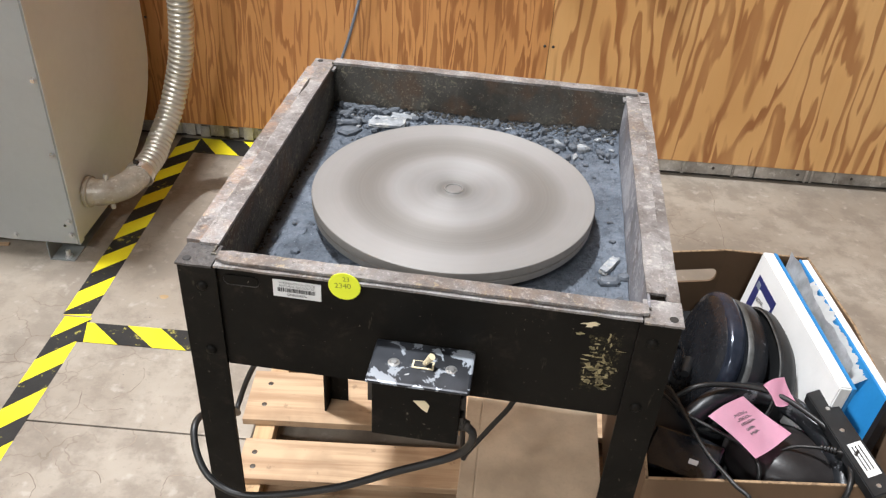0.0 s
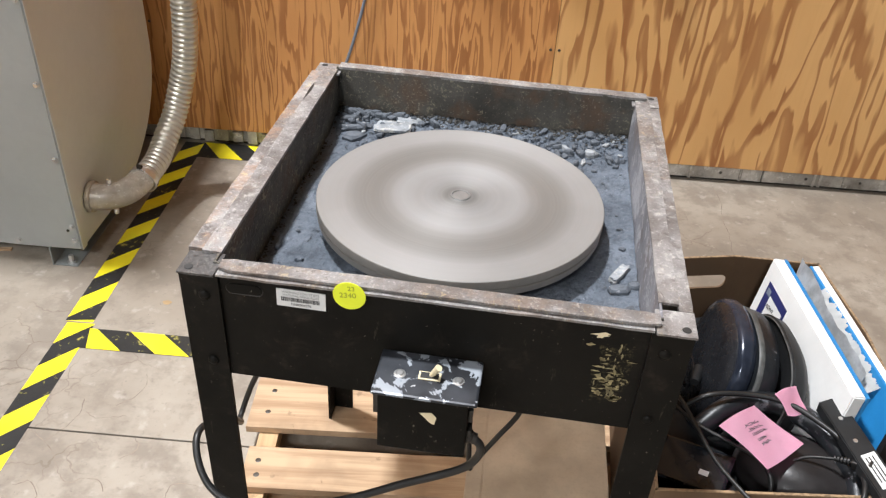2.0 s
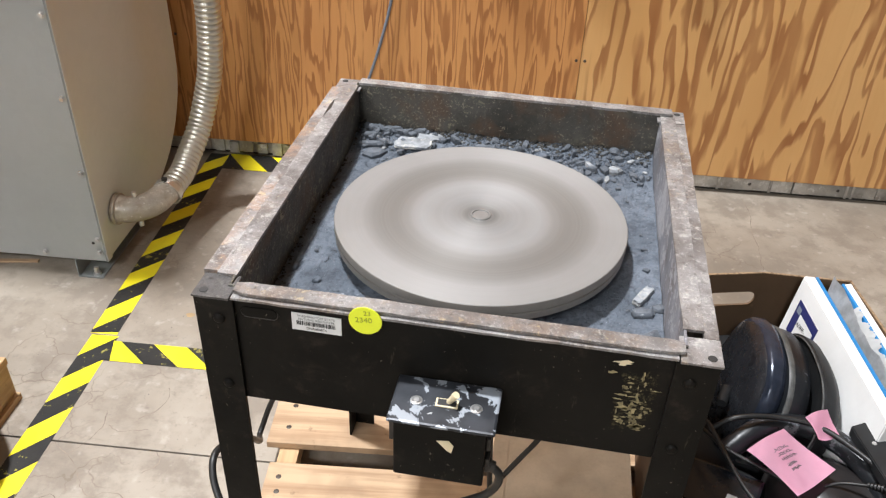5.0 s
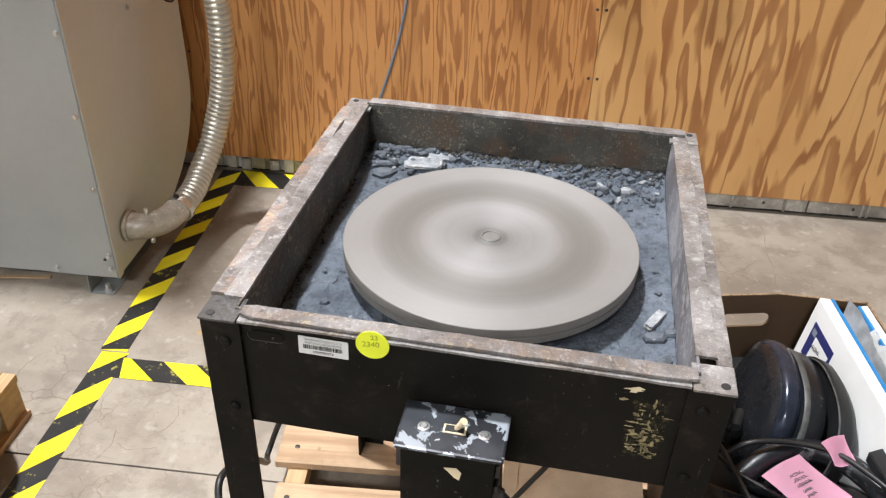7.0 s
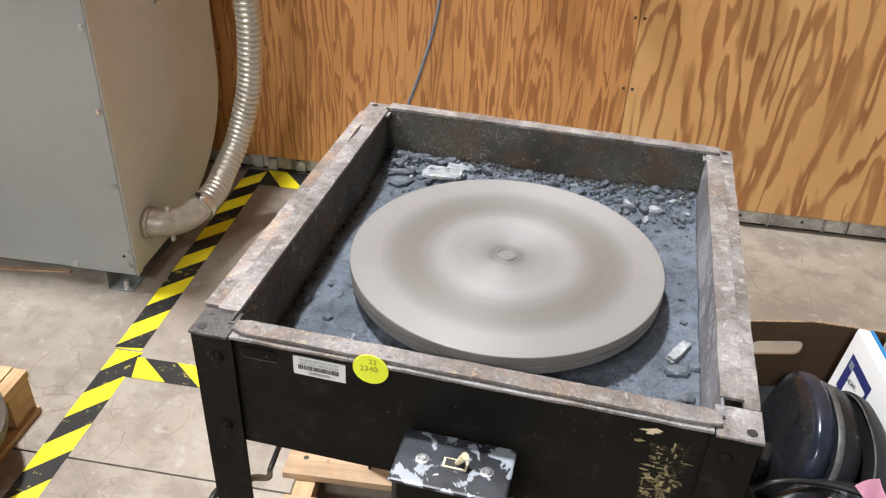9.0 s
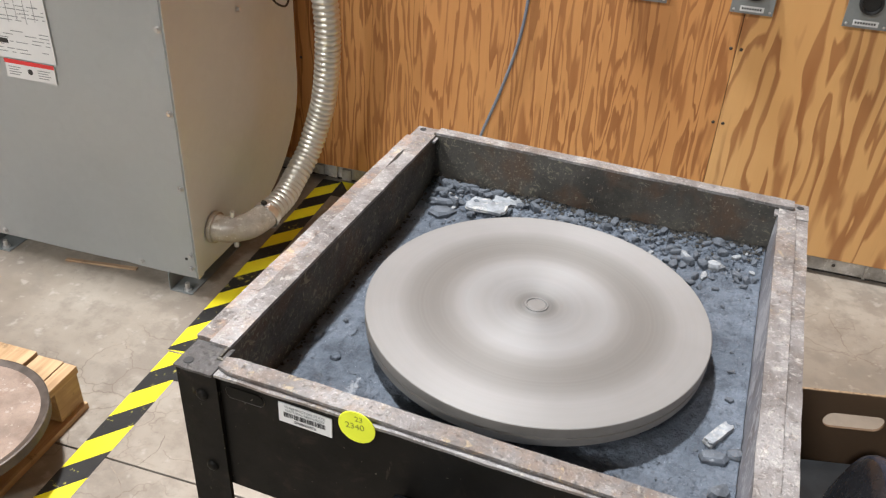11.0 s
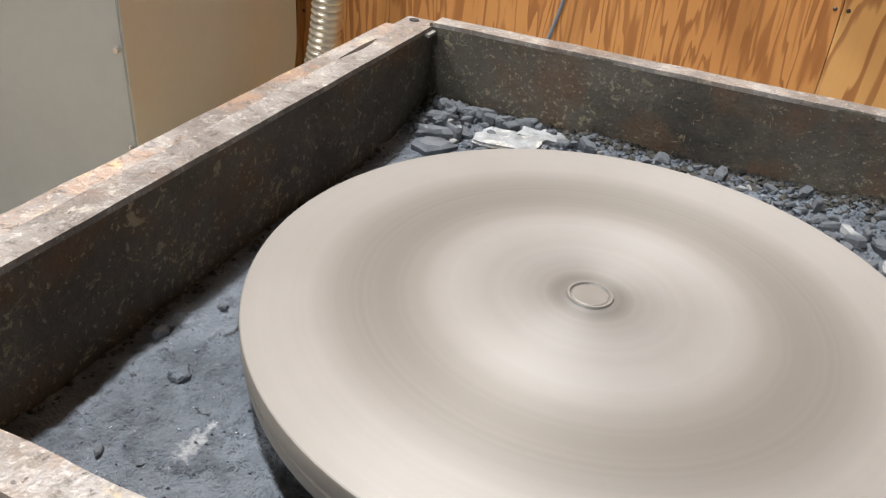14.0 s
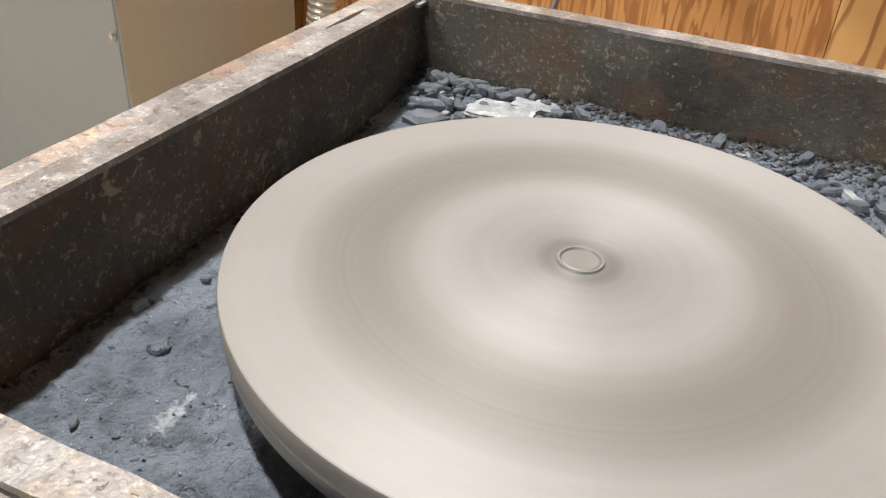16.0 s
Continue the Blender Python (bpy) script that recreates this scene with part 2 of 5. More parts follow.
def liner_steel(name):
    """Old dark tray steel: rust blooms, olive scabs of dried slurry, drips and pits."""
    n = Nodes(name)
    v = n.coords(vary=True)
    a, b, c = n.noise(v, 9, 5, 0.6), n.noise(v, 110, 6, 0.75), n.noise(v, 420, 3)
    col = n.mix(n.step(a, 0.3, 0.7), (0.050, 0.047, 0.041), (0.120, 0.113, 0.098))
    rust = n.step(n.noise(v, 15, 4, 0.6, 0.3), 0.48, 0.66)
    col = n.mix(n.math("MULTIPLY", rust, 0.7), col, (0.13, 0.078, 0.048))
    cloud = n.noise(v, 34, 6, 0.7, 0.6)
    col = n.mix(n.math("MULTIPLY", n.step(cloud, 0.50, 0.66), 0.45), col, (0.125, 0.118, 0.09))
    scab = n.math("MULTIPLY", n.step(n.noise(v, 62, 6, 0.72, 1.0), 0.585, 0.63), n.step(n.noise(v, 13, 2), 0.42, 0.58))
    col = n.mix(n.math("MULTIPLY", scab, 0.75), col, (0.34, 0.305, 0.21))
    speck = n.step(n.math("ADD", n.noise(v, 230, 5, 0.7), n.math("MULTIPLY_ADD", a, 0.3, -0.15)), 0.585, 0.65)
    col = n.mix(n.math("MULTIPLY", speck, 0.62), col, (0.36, 0.32, 0.24))
    drip = n.step(n.noise(n.coords((80, 80, 16), vary=True), 1.0, 5, 0.7), 0.60, 0.70)
    col = n.mix(n.math("MULTIPLY", drip, 0.38), col, (0.19, 0.175, 0.135))
    pit = n.step(n.noise(v, 240, 4, 0.6), 0.56, 0.66)
    col = n.mix(n.math("MULTIPLY", pit, 0.26), col, (0.020, 0.018, 0.016))
    col = n.mix(n.math("MULTIPLY", n.step(c, 0.68, 0.74), 0.7), col, (0.46, 0.43, 0.36))
    n.set(Base_Color=col, Metallic=0.1, Roughness=n.math("MULTIPLY_ADD", b, 0.5, 0.36), Specular_IOR_Level=0.35)
    n.bump(n.math("ADD", n.math("MULTIPLY", scab, 0.3), n.math("ADD", n.math("MULTIPLY", n.noise(v, 48, 5, 0.6), 2.0), n.math("MULTIPLY", c, 0.4))), 0.7, 0.0028)
    return n.mat


def slate(name, colour, pale, amount):
    n = Nodes(name)
    v = n.coords(vary=True)
    info = n.tree.nodes.new("ShaderNodeObjectInfo")
    a, b = n.noise(v, 50, 5, 0.65), n.noise(v, 260, 4)
    col = n.mix(n.step(a, 0.3, 0.7), tuple(k * 0.6 for k in colour), tuple(k * 1.4 for k in colour))
    col = n.mix(n.math("MULTIPLY", n.step(n.noise(v, 90, 5, 0.7), 0.62 - amount, 0.72 - amount), n.math("MULTIPLY_ADD", info.outputs["Random"], 0.6, 0.3)), col, pale)
    n.set(Base_Color=col, Roughness=0.72)
    n.bump(b, 0.4, 0.0015)
    return n.mat


def raw_wood(name, light, dark, axis=0, rough=0.65):
    n = Nodes(name)
    sc = [55.0, 55.0, 55.0]
    sc[axis] = 3.0
    v = n.coords(tuple(sc), vary=True)
    g, big = n.noise(v, 1.0, 4, 0.6, 0.4), n.noise(n.coords(vary=True), 7, 4)
    col = n.mix(n.step(g, 0.35, 0.68), light, dark)
    col = n.mix(n.math("MULTIPLY", n.step(big, 0.46, 0.68), 0.5), col, tuple(k * 0.6 for k in dark))
    stain = n.step(n.noise(n.coords(vary=True), 32, 5, 0.7), 0.60, 0.68)
    col = n.mix(n.math("MULTIPLY", stain, 0.45), col, tuple(k * 0.35 for k in dark))
    n.set(Base_Color=col, Roughness=rough)
    n.bump(g, 0.25, 0.0012)
    return n.mat


def galvanised(name, colour, rough=0.38, metal=0.75, scale=35):
    n = Nodes(name)
    v = n.coords()
    sp, big, fine = n.voronoi(v, scale, out="Color"), n.noise(v, 3, 4), n.noise(v, 150, 3)
    grey = n.tree.nodes.new("ShaderNodeRGBToBW")
    n.tree.links.new(sp, grey.inputs[0])
    col = n.mix(grey.outputs[0], tuple(k * 0.98 for k in colour), tuple(k * 1.015 for k in colour))
    col = n.mix(n.math("MULTIPLY", n.step(big, 0.4, 0.75), 0.25), col, tuple(k * 0.72 for k in colour))
    n.set(Base_Color=col, Metallic=metal, Roughness=n.math("MULTIPLY_ADD", big, 0.2, rough - 0.1))
    n.bump(n.math("ADD", fine, n.math("MULTIPLY", big, 6.0)), 0.08, 0.001)
    return n.mat


def chipped_cover(name):
    n = Nodes(name)
    v = n.coords()
    a = n.noise(v, 38, 5, 0.6, 0.5)
    col = n.mix(n.step(n.noise(v, 16, 4), 0.3, 0.7), (0.012, 0.013, 0.016), (0.05, 0.055, 0.065))
    col = n.mix(n.step(a, 0.535, 0.555), col, (0.33, 0.36, 0.40))
    col = n.mix(n.step(n.noise(v, 90, 4), 0.66, 0.7), col, (0.5, 0.52, 0.53))
    n.set(Base_Color=col, Metallic=0.3, Roughness=n.math("MULTIPLY_ADD", a, 0.3, 0.25))
    n.bump(a, 0.3, 0.0008)
    return n.mat


def rim_steel(name, rust_amount=0.6, rust=(0.27, 0.15, 0.085), tone=1.0, white=0.6, spread=0.46):
    """Bare worn angle iron: mauve-grey, with patches of rust, ochre and cream paint rests, white flecks and pits."""
    n = Nodes(name)
    v = n.coords(vary=True)
    a, b, c = n.noise(v, 16, 5, 0.62), n.noise(v, 120, 6, 0.72), n.noise(v, 480, 3)
    dark, pale = tuple(k * tone for k in (0.15, 0.134, 0.126)), tuple(k * tone for k in (0.355, 0.345, 0.342))
    col = n.mix(n.step(a, 0.3, 0.7), dark, pale)
    region = n.step(n.noise(n.coords((1, 1, 1), (1.7, 3.1, 0.2)), 6.5, 3), spread - 0.06, spread + 0.06)
    rusty = n.math("MULTIPLY", n.step(n.noise(v, 34, 6, 0.72), 0.44, 0.60), n.math("MULTIPLY", region, rust_amount))
    col = n.mix(rusty, col, rust)
    ochre = n.math("MULTIPLY", n.step(n.noise(v, 48, 6, 0.75, 0.8), 0.57, 0.64), n.math("MULTIPLY", region, rust_amount))
    col = n.mix(ochre, col, (0.58, 0.46, 0.25))
    brown = n.step(n.noise(v, 70, 6, 0.75, 0.5), 0.54, 0.66)
    col = n.mix(n.math("MULTIPLY", brown, 0.6), col, (0.085, 0.066, 0.055))
    cream = n.step(n.noise(v, 64, 7, 0.8, 0.4), 0.53, 0.66)
    col = n.mix(n.math("MULTIPLY", cream, white), col, (0.60, 0.575, 0.53))
    fleck = n.step(n.math("ADD", n.noise(v, 260, 5, 0.7, 0.4), n.math("MULTIPLY_ADD", a, 0.2, -0.1)), 0.545, 0.64)
    col = n.mix(n.math("MULTIPLY", fleck, white * 0.55), col, (0.70, 0.68, 0.65))
    pit = n.step(n.noise(v, 190, 5, 0.7), 0.58, 0.68)
    col = n.mix(n.math("MULTIPLY", pit, 0.4), col, (0.035, 0.030, 0.027))
    n.set(Base_Color=col, Metallic=0.25, Roughness=n.math("MULTIPLY_ADD", b, 0.5, 0.24))
    n.bump(n.math("ADD", n.math("SUBTRACT", n.math("MULTIPLY", cream, 0.6), pit), n.math("ADD", b, n.math("MULTIPLY", c, 0.4))), 0.55, 0.0016)
    return n.mat


PLY_A = plywood("plywood_red", (0.66, 0.33, 0.115), (0.565, 0.258, 0.085), (0.33, 0.125, 0.037), 15.0, 1.6, 10.0, 3.1)
PLY_B = plywood("plywood_honey", (0.75, 0.445, 0.182), (0.665, 0.365, 0.132), (0.345, 0.137, 0.043), 7.5, 1.15, 8.0, 8.4)
CONCRETE = concrete("concrete")
YELLOW = plain("tape_yellow", (0.86, 0.74, 0.02), 0.4, vary=0.07, scale=12)
PENCIL = plain("faint_ink", (0.20, 0.14, 0.16), 0.7)
BLACK_TAPE = worn_steel("tape_black", (0.015, 0.014, 0.013), (0.40, 0.35, 0.07), (0.05, 0.05, 0.04), 0.36, 0.0)
SHEET = galvanised("sheet_metal", (0.645, 0.665, 0.655), 0.42, 0.15, 60)
DUCT = galvanised("duct_metal", (0.60, 0.57, 0.50), 0.36, 0.7, 60)
TRACK = worn_steel("dirty_track", (0.36, 0.34, 0.305), (0.58, 0.56, 0.52), (0.10, 0.075, 0.05), 0.40, 0.6, 0.6)
ELBOW = worn_steel("elbow_metal", (0.45, 0.40, 0.33), (0.66, 0.62, 0.55), (0.20, 0.12, 0.06), 0.42, 0.5, 0.4)
HUB = plain("hub_steel", (0.24, 0.24, 0.235), 0.48, 0.5, 0.15)
ZINC = plain("zinc", (0.66, 0.66, 0.65), 0.3, 0.9, 0.1)
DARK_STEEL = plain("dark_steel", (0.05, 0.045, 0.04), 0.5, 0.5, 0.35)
FRONT = black_panel("black_front", ((0.184, 0.735, 0.019, 0.042, (0.10, 0.085, 0.045), 0.44), (0.112, 0.776, 0.014, 0.006, (0.34, 0.29, 0.21), 0.36), (0.225, 0.785, 0.012, 0.008, (0.30, 0.26, 0.19), 0.33), (-0.02, 0.70, 0.004, 0.003, (0.4, 0.33, 0.2), 0.5)))
BLACK = black_panel("black_steel")
RIM_TAN = rim_steel("tan_rim", 0.35, (0.31, 0.205, 0.15), 0.90, 0.60)
RIM_BROWN = rim_steel("brown_rim", 0.4, (0.24, 0.165, 0.115), 0.80, 0.45, 0.42)
RIM_BLACK = rim_steel("black_corner", 0.1, (0.10, 0.07, 0.05), 0.26, 0.16)
RIM = rim_steel("worn_rim", 0.3, (0.25, 0.17, 0.115), 0.92, 0.55)
LINER = liner_steel("tray_liner")
LAP = lap_metal("lap_iron")
LAP_EDGE = plain("lap_edge", (0.26, 0.24, 0.215), 0.5, 0.4, 0.12)
SILT = silt("slate_dust")
SLATE = slate("slate_blue", (0.088, 0.100, 0.117), (0.36, 0.38, 0.41), 0.02)
SLATE_PALE = slate("slate_pale", (0.24, 0.255, 0.27), (0.52, 0.505, 0.465), 0.10)
COVER = chipped_cover("switch_cover")
IVORY = plain("ivory_plastic", (0.70, 0.60, 0.40), 0.4, vary=0.08)
RUBBER = plain("rubber", (0.012, 0.012, 0.012), 0.45, vary=0.25)
PAPER = plain("paper", (0.68, 0.685, 0.675), 0.7, vary=0.03)
DOT = plain("sticker_yellow", (0.82, 0.90, 0.04), 0.55, vary=0.04)
SHRED = plain("yellowed_paper", (0.27, 0.225, 0.115), 0.7, vary=0.55, scale=140)
INK = plain("ink", (0.02, 0.02, 0.02), 0.6, vary=0.1)
INK_GREEN = plain("pen_ink", (0.30, 0.36, 0.03), 0.6, vary=0.1)
RED = plain("label_red", (0.62, 0.03, 0.03), 0.5, vary=0.05)
PINE = raw_wood("pallet_wood", (0.52, 0.365, 0.225), (0.35, 0.22, 0.125), 0)
PINE_Y = raw_wood("stringer_wood", (0.55, 0.37, 0.20), (0.39, 0.235, 0.115), 1)
CARD = plain("cardboard", (0.145, 0.088, 0.048), 0.8, vary=0.12, scale=6)
CARD_PALE = plain("pale_cardboard", (0.50, 0.395, 0.28), 0.75, vary=0.15, scale=11)
GLOSS = plain("black_plastic", (0.007, 0.008, 0.010), 0.24, vary=0.25, bump=0.12, rough_vary=0.12)
MATT = plain("matt_plastic", (0.016, 0.017, 0.018), 0.48, vary=0.25)
GREYISH = plain("grey_plastic", (0.020, 0.018, 0.018), 0.34, vary=0.2)
PINK = plain("pink_paper", (0.84, 0.44, 0.58), 0.7, vary=0.05)
BLUE = plain("blue_card", (0.022, 0.215, 0.50), 0.35, vary=0.08)
NAVY = plain("navy_print", (0.02, 0.025, 0.12), 0.4, vary=0.05)
RUST = worn_steel("rusty_plate", (0.25, 0.185, 0.145), (0.40, 0.34, 0.29), (0.17, 0.095, 0.06), 0.36, 0.75, 0.6)
WALL_PAINT = plain("wall_paint", (0.32, 0.32, 0.31), 0.7, vary=0.05, scale=2)
CEILING = plain("ceiling_paint", (0.25, 0.25, 0.25), 0.8, vary=0.05, scale=2)
BOX_GREY = plain("grey_box", (0.22, 0.235, 0.23), 0.45, 0.2, 0.1)
CORD = plain("blue_cord", (0.17, 0.20, 0.25), 0.45, vary=0.1)
SCREW = plain("dark_screw", (0.09, 0.08, 0.07), 0.4, 0.8)
SCUFFED = worn_steel("scuffed_plastic", (0.016, 0.018, 0.021), (0.20, 0.21, 0.23), (0.03, 0.035, 0.04), 0.385, 0.4, 0.35)
POLISH = plain("polished_edge", (0.030, 0.038, 0.058), 0.22, 0.35, 0.3, scale=30)
GREY_BEAD = plain("worn_bead", (0.06, 0.062, 0.06), 0.5, 0.0, 0.4, scale=60)
WET = worn_steel("streaked_gloss", (0.018, 0.019, 0.022), (0.003, 0.003, 0.004), (0.026, 0.029, 0.034), 0.36, 0.5, 0.26)
CARD_EDGE = plain("cut_cardboard", (0.30, 0.20, 0.115), 0.85, vary=0.45, scale=160)
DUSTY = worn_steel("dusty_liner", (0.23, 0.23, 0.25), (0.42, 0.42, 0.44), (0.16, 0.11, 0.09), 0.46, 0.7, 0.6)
PLATE_RIM = plain("plate_rim", (0.095, 0.075, 0.062), 0.5, 0.4, 0.3, scale=40)
RIM_RUSTY = rim_steel("rusty_rim", 0.55, (0.38, 0.23, 0.145), 1.0, 0.55, 0.40)
DIRT = plain("dark_dirt", (0.048, 0.046, 0.042), 0.95, vary=0.6, scale=140)
for dull in (GLOSS, MATT, GREYISH):
    dull.node_tree.nodes["Principled BSDF"].inputs["Specular IOR Level"].default_value = 0.28
CRACK = plain("crack_dirt", (0.235, 0.19, 0.15), 0.9, vary=0.3)


# ---- mesh helpers ----
def finish(name, bm, material, parent=None, label="", smooth=0.0):
    bmesh.ops.recalc_face_normals(bm, faces=bm.faces)
    me = bpy.data.meshes.new(name)
    bm.to_mesh(me)
    bm.free()
    me.materials.append(material)
    if smooth:
        me.polygons.foreach_set("use_smooth", [True] * len(me.polygons))
        me.set_sharp_from_angle(angle=radians(smooth))
    ob = new(name, me)
    if parent:
        ob.parent = parent
    if label:
        tagged(ob, label)
    return ob


def part(name, bm, material, parent, label="", smooth=0.0):
    return finish(name, bm, material, parent, label, smooth)


def thing(name, label, category, m=None, group="", kind=""):
    ob = new(name)
    ob.empty_display_size = 0.05
    if m is not None:
        ob.matrix_world = m
    return tagged(ob, label, category, group, kind)


def block(x0, x1, y0, y1, z0, z1, bevel=0.0, bm=None):
    bm = bm or bmesh.new()
    vs = [bm.verts.new((x, y, z)) for x in (x0, x1) for y in (y0, y1) for z in (z0, z1)]
    fs = [bm.faces.new([vs[i] for i in q]) for q in ((0, 1, 3, 2), (4, 6, 7, 5), (0, 4, 5, 1), (2, 3, 7, 6), (0, 2, 6, 4), (1, 5, 7, 3))]
    if bevel:
        es = list({e for f in fs for e in f.edges})
        bmesh.ops.bevel(bm, geom=es, offset=bevel, segments=2, affect="EDGES", profile=0.6)
    return bm


def slab(origin, u, v, w, bevel=0.0):
    """A box from a corner and three edge vectors."""
    bm = block(0, 1, 0, 1, 0, 1)
    o, u, v, w = (Vector(k) for k in (origin, u, v, w))
    for k in bm.verts:
        k.co = o + u * k.co.x + v * k.co.y + w * k.co.z
    if bevel:
        bmesh.ops.bevel(bm, geom=bm.edges[:], offset=bevel, segments=2, affect="EDGES")
    return bm


def prism(outline, z0, z1, bevel=0.0):
    bm = bmesh.new()
    lo = [bm.verts.new((x, y, z0)) for x, y in outline]
    hi = [bm.verts.new((x, y, z1)) for x, y in outline]
    n = len(outline)
    bm.faces.new(lo[::-1])
    top = bm.faces.new(hi)
    for i in range(n):
        bm.faces.new((lo[i], lo[(i + 1) % n], hi[(i + 1) % n], hi[i]))
    if bevel:
        bmesh.ops.bevel(bm, geom=list(top.edges), offset=bevel, segments=2, affect="EDGES")
    return bm


def lathe(profile, steps=48, bm=None, m=None):
    """Turns (radius, height) pairs round z."""
    bm = bm or bmesh.new()
    rows = []
    for r, z in profile:
        if r < 1e-6:
            rows.append([bm.verts.new((0, 0, z))])
        else:
            rows.append([bm.verts.new((r * math.cos(2 * math.pi * i / steps), r * math.sin(2 * math.pi * i / steps), z)) for i in range(steps)])
    for a, b in zip(rows, rows[1:]):
        for i in range(steps):
            j = (i + 1) % steps
            if len(a) == 1 and len(b) == 1:
                continue
            if len(a) == 1:
                bm.faces.new((a[0], b[i], b[j]))
            elif len(b) == 1:
                bm.faces.new((a[i], a[j], b[0]))
            else:
                bm.faces.new((a[i], a[j], b[j], b[i]))
    if m is not None:
        for row in rows:
            for k in row:
                k.co = m @ k.co
    return bm


def smooth_line(points, steps=8):
    """A Catmull-Rom line through the points."""
    p = [Vector(k) for k in points]
    p = [2 * p[0] - p[1]] + p + [2 * p[-1] - p[-2]]
    out = []
    for i in range(1, len(p) - 2):
        for k in range(steps):
            t = k / steps
            a, b, c, d = p[i - 1:i + 3]
            out.append(0.5 * (2 * b + (c - a) * t + (2 * a - 5 * b + 4 * c - d) * t * t + (3 * b - a - 3 * c + d) * t ** 3))
    return out + [p[-2]]


def even_line(line, gap):
    """The same line with points at even gaps."""
    run = np.cumsum([0.0] + [(b - a).length for a, b in zip(line, line[1:])])
    at = np.arange(0.0, run[-1], gap)
    cols = [np.interp(at, run, [p[i] for p in line]) for i in range(3)]
    return [Vector(p) for p in zip(*cols)]


def tube(line, radius, sides=10, bm=None):
    """A round bar along a line; radius is a number or one value per point."""
    bm = bm or bmesh.new()
    line = [Vector(p) for p in line]
    rad = radius if isinstance(radius, (list, tuple)) else [radius] * len(line)
    rings, side = [], None
    for i, p in enumerate(line):
        d = (line[min(i + 1, len(line) - 1)] - line[max(i - 1, 0)]).normalized()
        if side is None:
            side = d.cross(Vector((0.31, 0.74, 0.6))).normalized()
        side = (side - d * side.dot(d)).normalized()
        up = d.cross(side)
        rings.append([bm.verts.new(p + rad[i] * (side * math.cos(2 * math.pi * k / sides) + up * math.sin(2 * math.pi * k / sides))) for k in range(sides)])
    for a, b in zip(rings, rings[1:]):
        for k in range(sides):
            bm.faces.new((a[k], a[(k + 1) % sides], b[(k + 1) % sides], b[k]))
    bm.faces.new(rings[0][::-1])
    bm.faces.new(rings[-1])
    return bm


def rough_plate(x0, x1, y0, y1, z0, z1, wob=0.0008, seed=0, round_end=0.0):
    """A thin plate whose edges are a little wavy and worn."""
    n = max(2, int(max(x1 - x0, y1 - y0) / 0.012))
    along_x = (x1 - x0) > (y1 - y0)
    bm = bmesh.new()
    rows = []
    for i in range(n + 1):
        t = i / n
        pinch = round_end * (max(0.0, 1 - min(t, 1 - t) * n) ** 2)
        a = noise.noise(Vector((t * 17, seed, 1.3))) * wob
        b = noise.noise(Vector((t * 17, seed, 7.7))) * wob
        h = noise.noise(Vector((t * 11, seed, 4.1))) * wob * 0.5
        if along_x:
            x = x0 + (x1 - x0) * t
            q = [(x, y0 + a + pinch, z0), (x, y1 + b - pinch, z0), (x, y1 + b - pinch, z1 + h), (x, y0 + a + pinch, z1 + h)]
        else:
            y = y0 + (y1 - y0) * t
            q = [(x0 + a + pinch, y, z0), (x1 + b - pinch, y, z0), (x1 + b - pinch, y, z1 + h), (x0 + a + pinch, y, z1 + h)]
        rows.append([bm.verts.new(k) for k in q])
    for r, s in zip(rows, rows[1:]):
        for k in range(4):
            bm.faces.new((r[k], r[(k + 1) % 4], s[(k + 1) % 4], s[k]))
    bm.faces.new(rows[0])
    bm.faces.new(rows[-1][::-1])
    long_edges = [e for e in bm.edges if len(e.link_faces) == 2 and e.calc_face_angle(0) > 0.8 and e.verts[0].co.z > (z0 + z1) / 2 - 1e-4 and e.verts[1].co.z > (z0 + z1) / 2 - 1e-4]
    bmesh.ops.bevel(bm, geom=long_edges, offset=min(0.0012, (z1 - z0) * 0.35), segments=2, affect="EDGES")
    return bm


def bolt_head(radius, height, m):
    return lathe([(0, height), (radius * 0.55, height * 0.9), (radius * 0.9, height * 0.45), (radius, 0), (0, 0)], 14, m=m)


def hex_bolt(radius, height, m):
    bm = lathe([(radius * 1.45, 0), (radius * 1.45, height * 0.25), (radius * 1.02, height * 0.28)], 16, m=m)
    return lathe([(0, height), (radius * 0.9, height), (radius, height * 0.85), (radius, 0), (0, 0)], 6, bm=bm, m=m)


def writing(text, size, m, material, parent, name="writing"):
    cu = bpy.data.curves.new(name, "FONT")
    cu.body, cu.size, cu.align_x, cu.align_y, cu.extrude = text, size, "CENTER", "CENTER", 0.0001
    tmp = bpy.data.objects.new(name, cu)
    me = bpy.data.meshes.new_from_object(tmp)
    bpy.data.objects.remove(tmp)
    me.materials.append(material)
    ob = new(name, me)
    ob.parent = parent
    ob.matrix_basis = m
    return ob


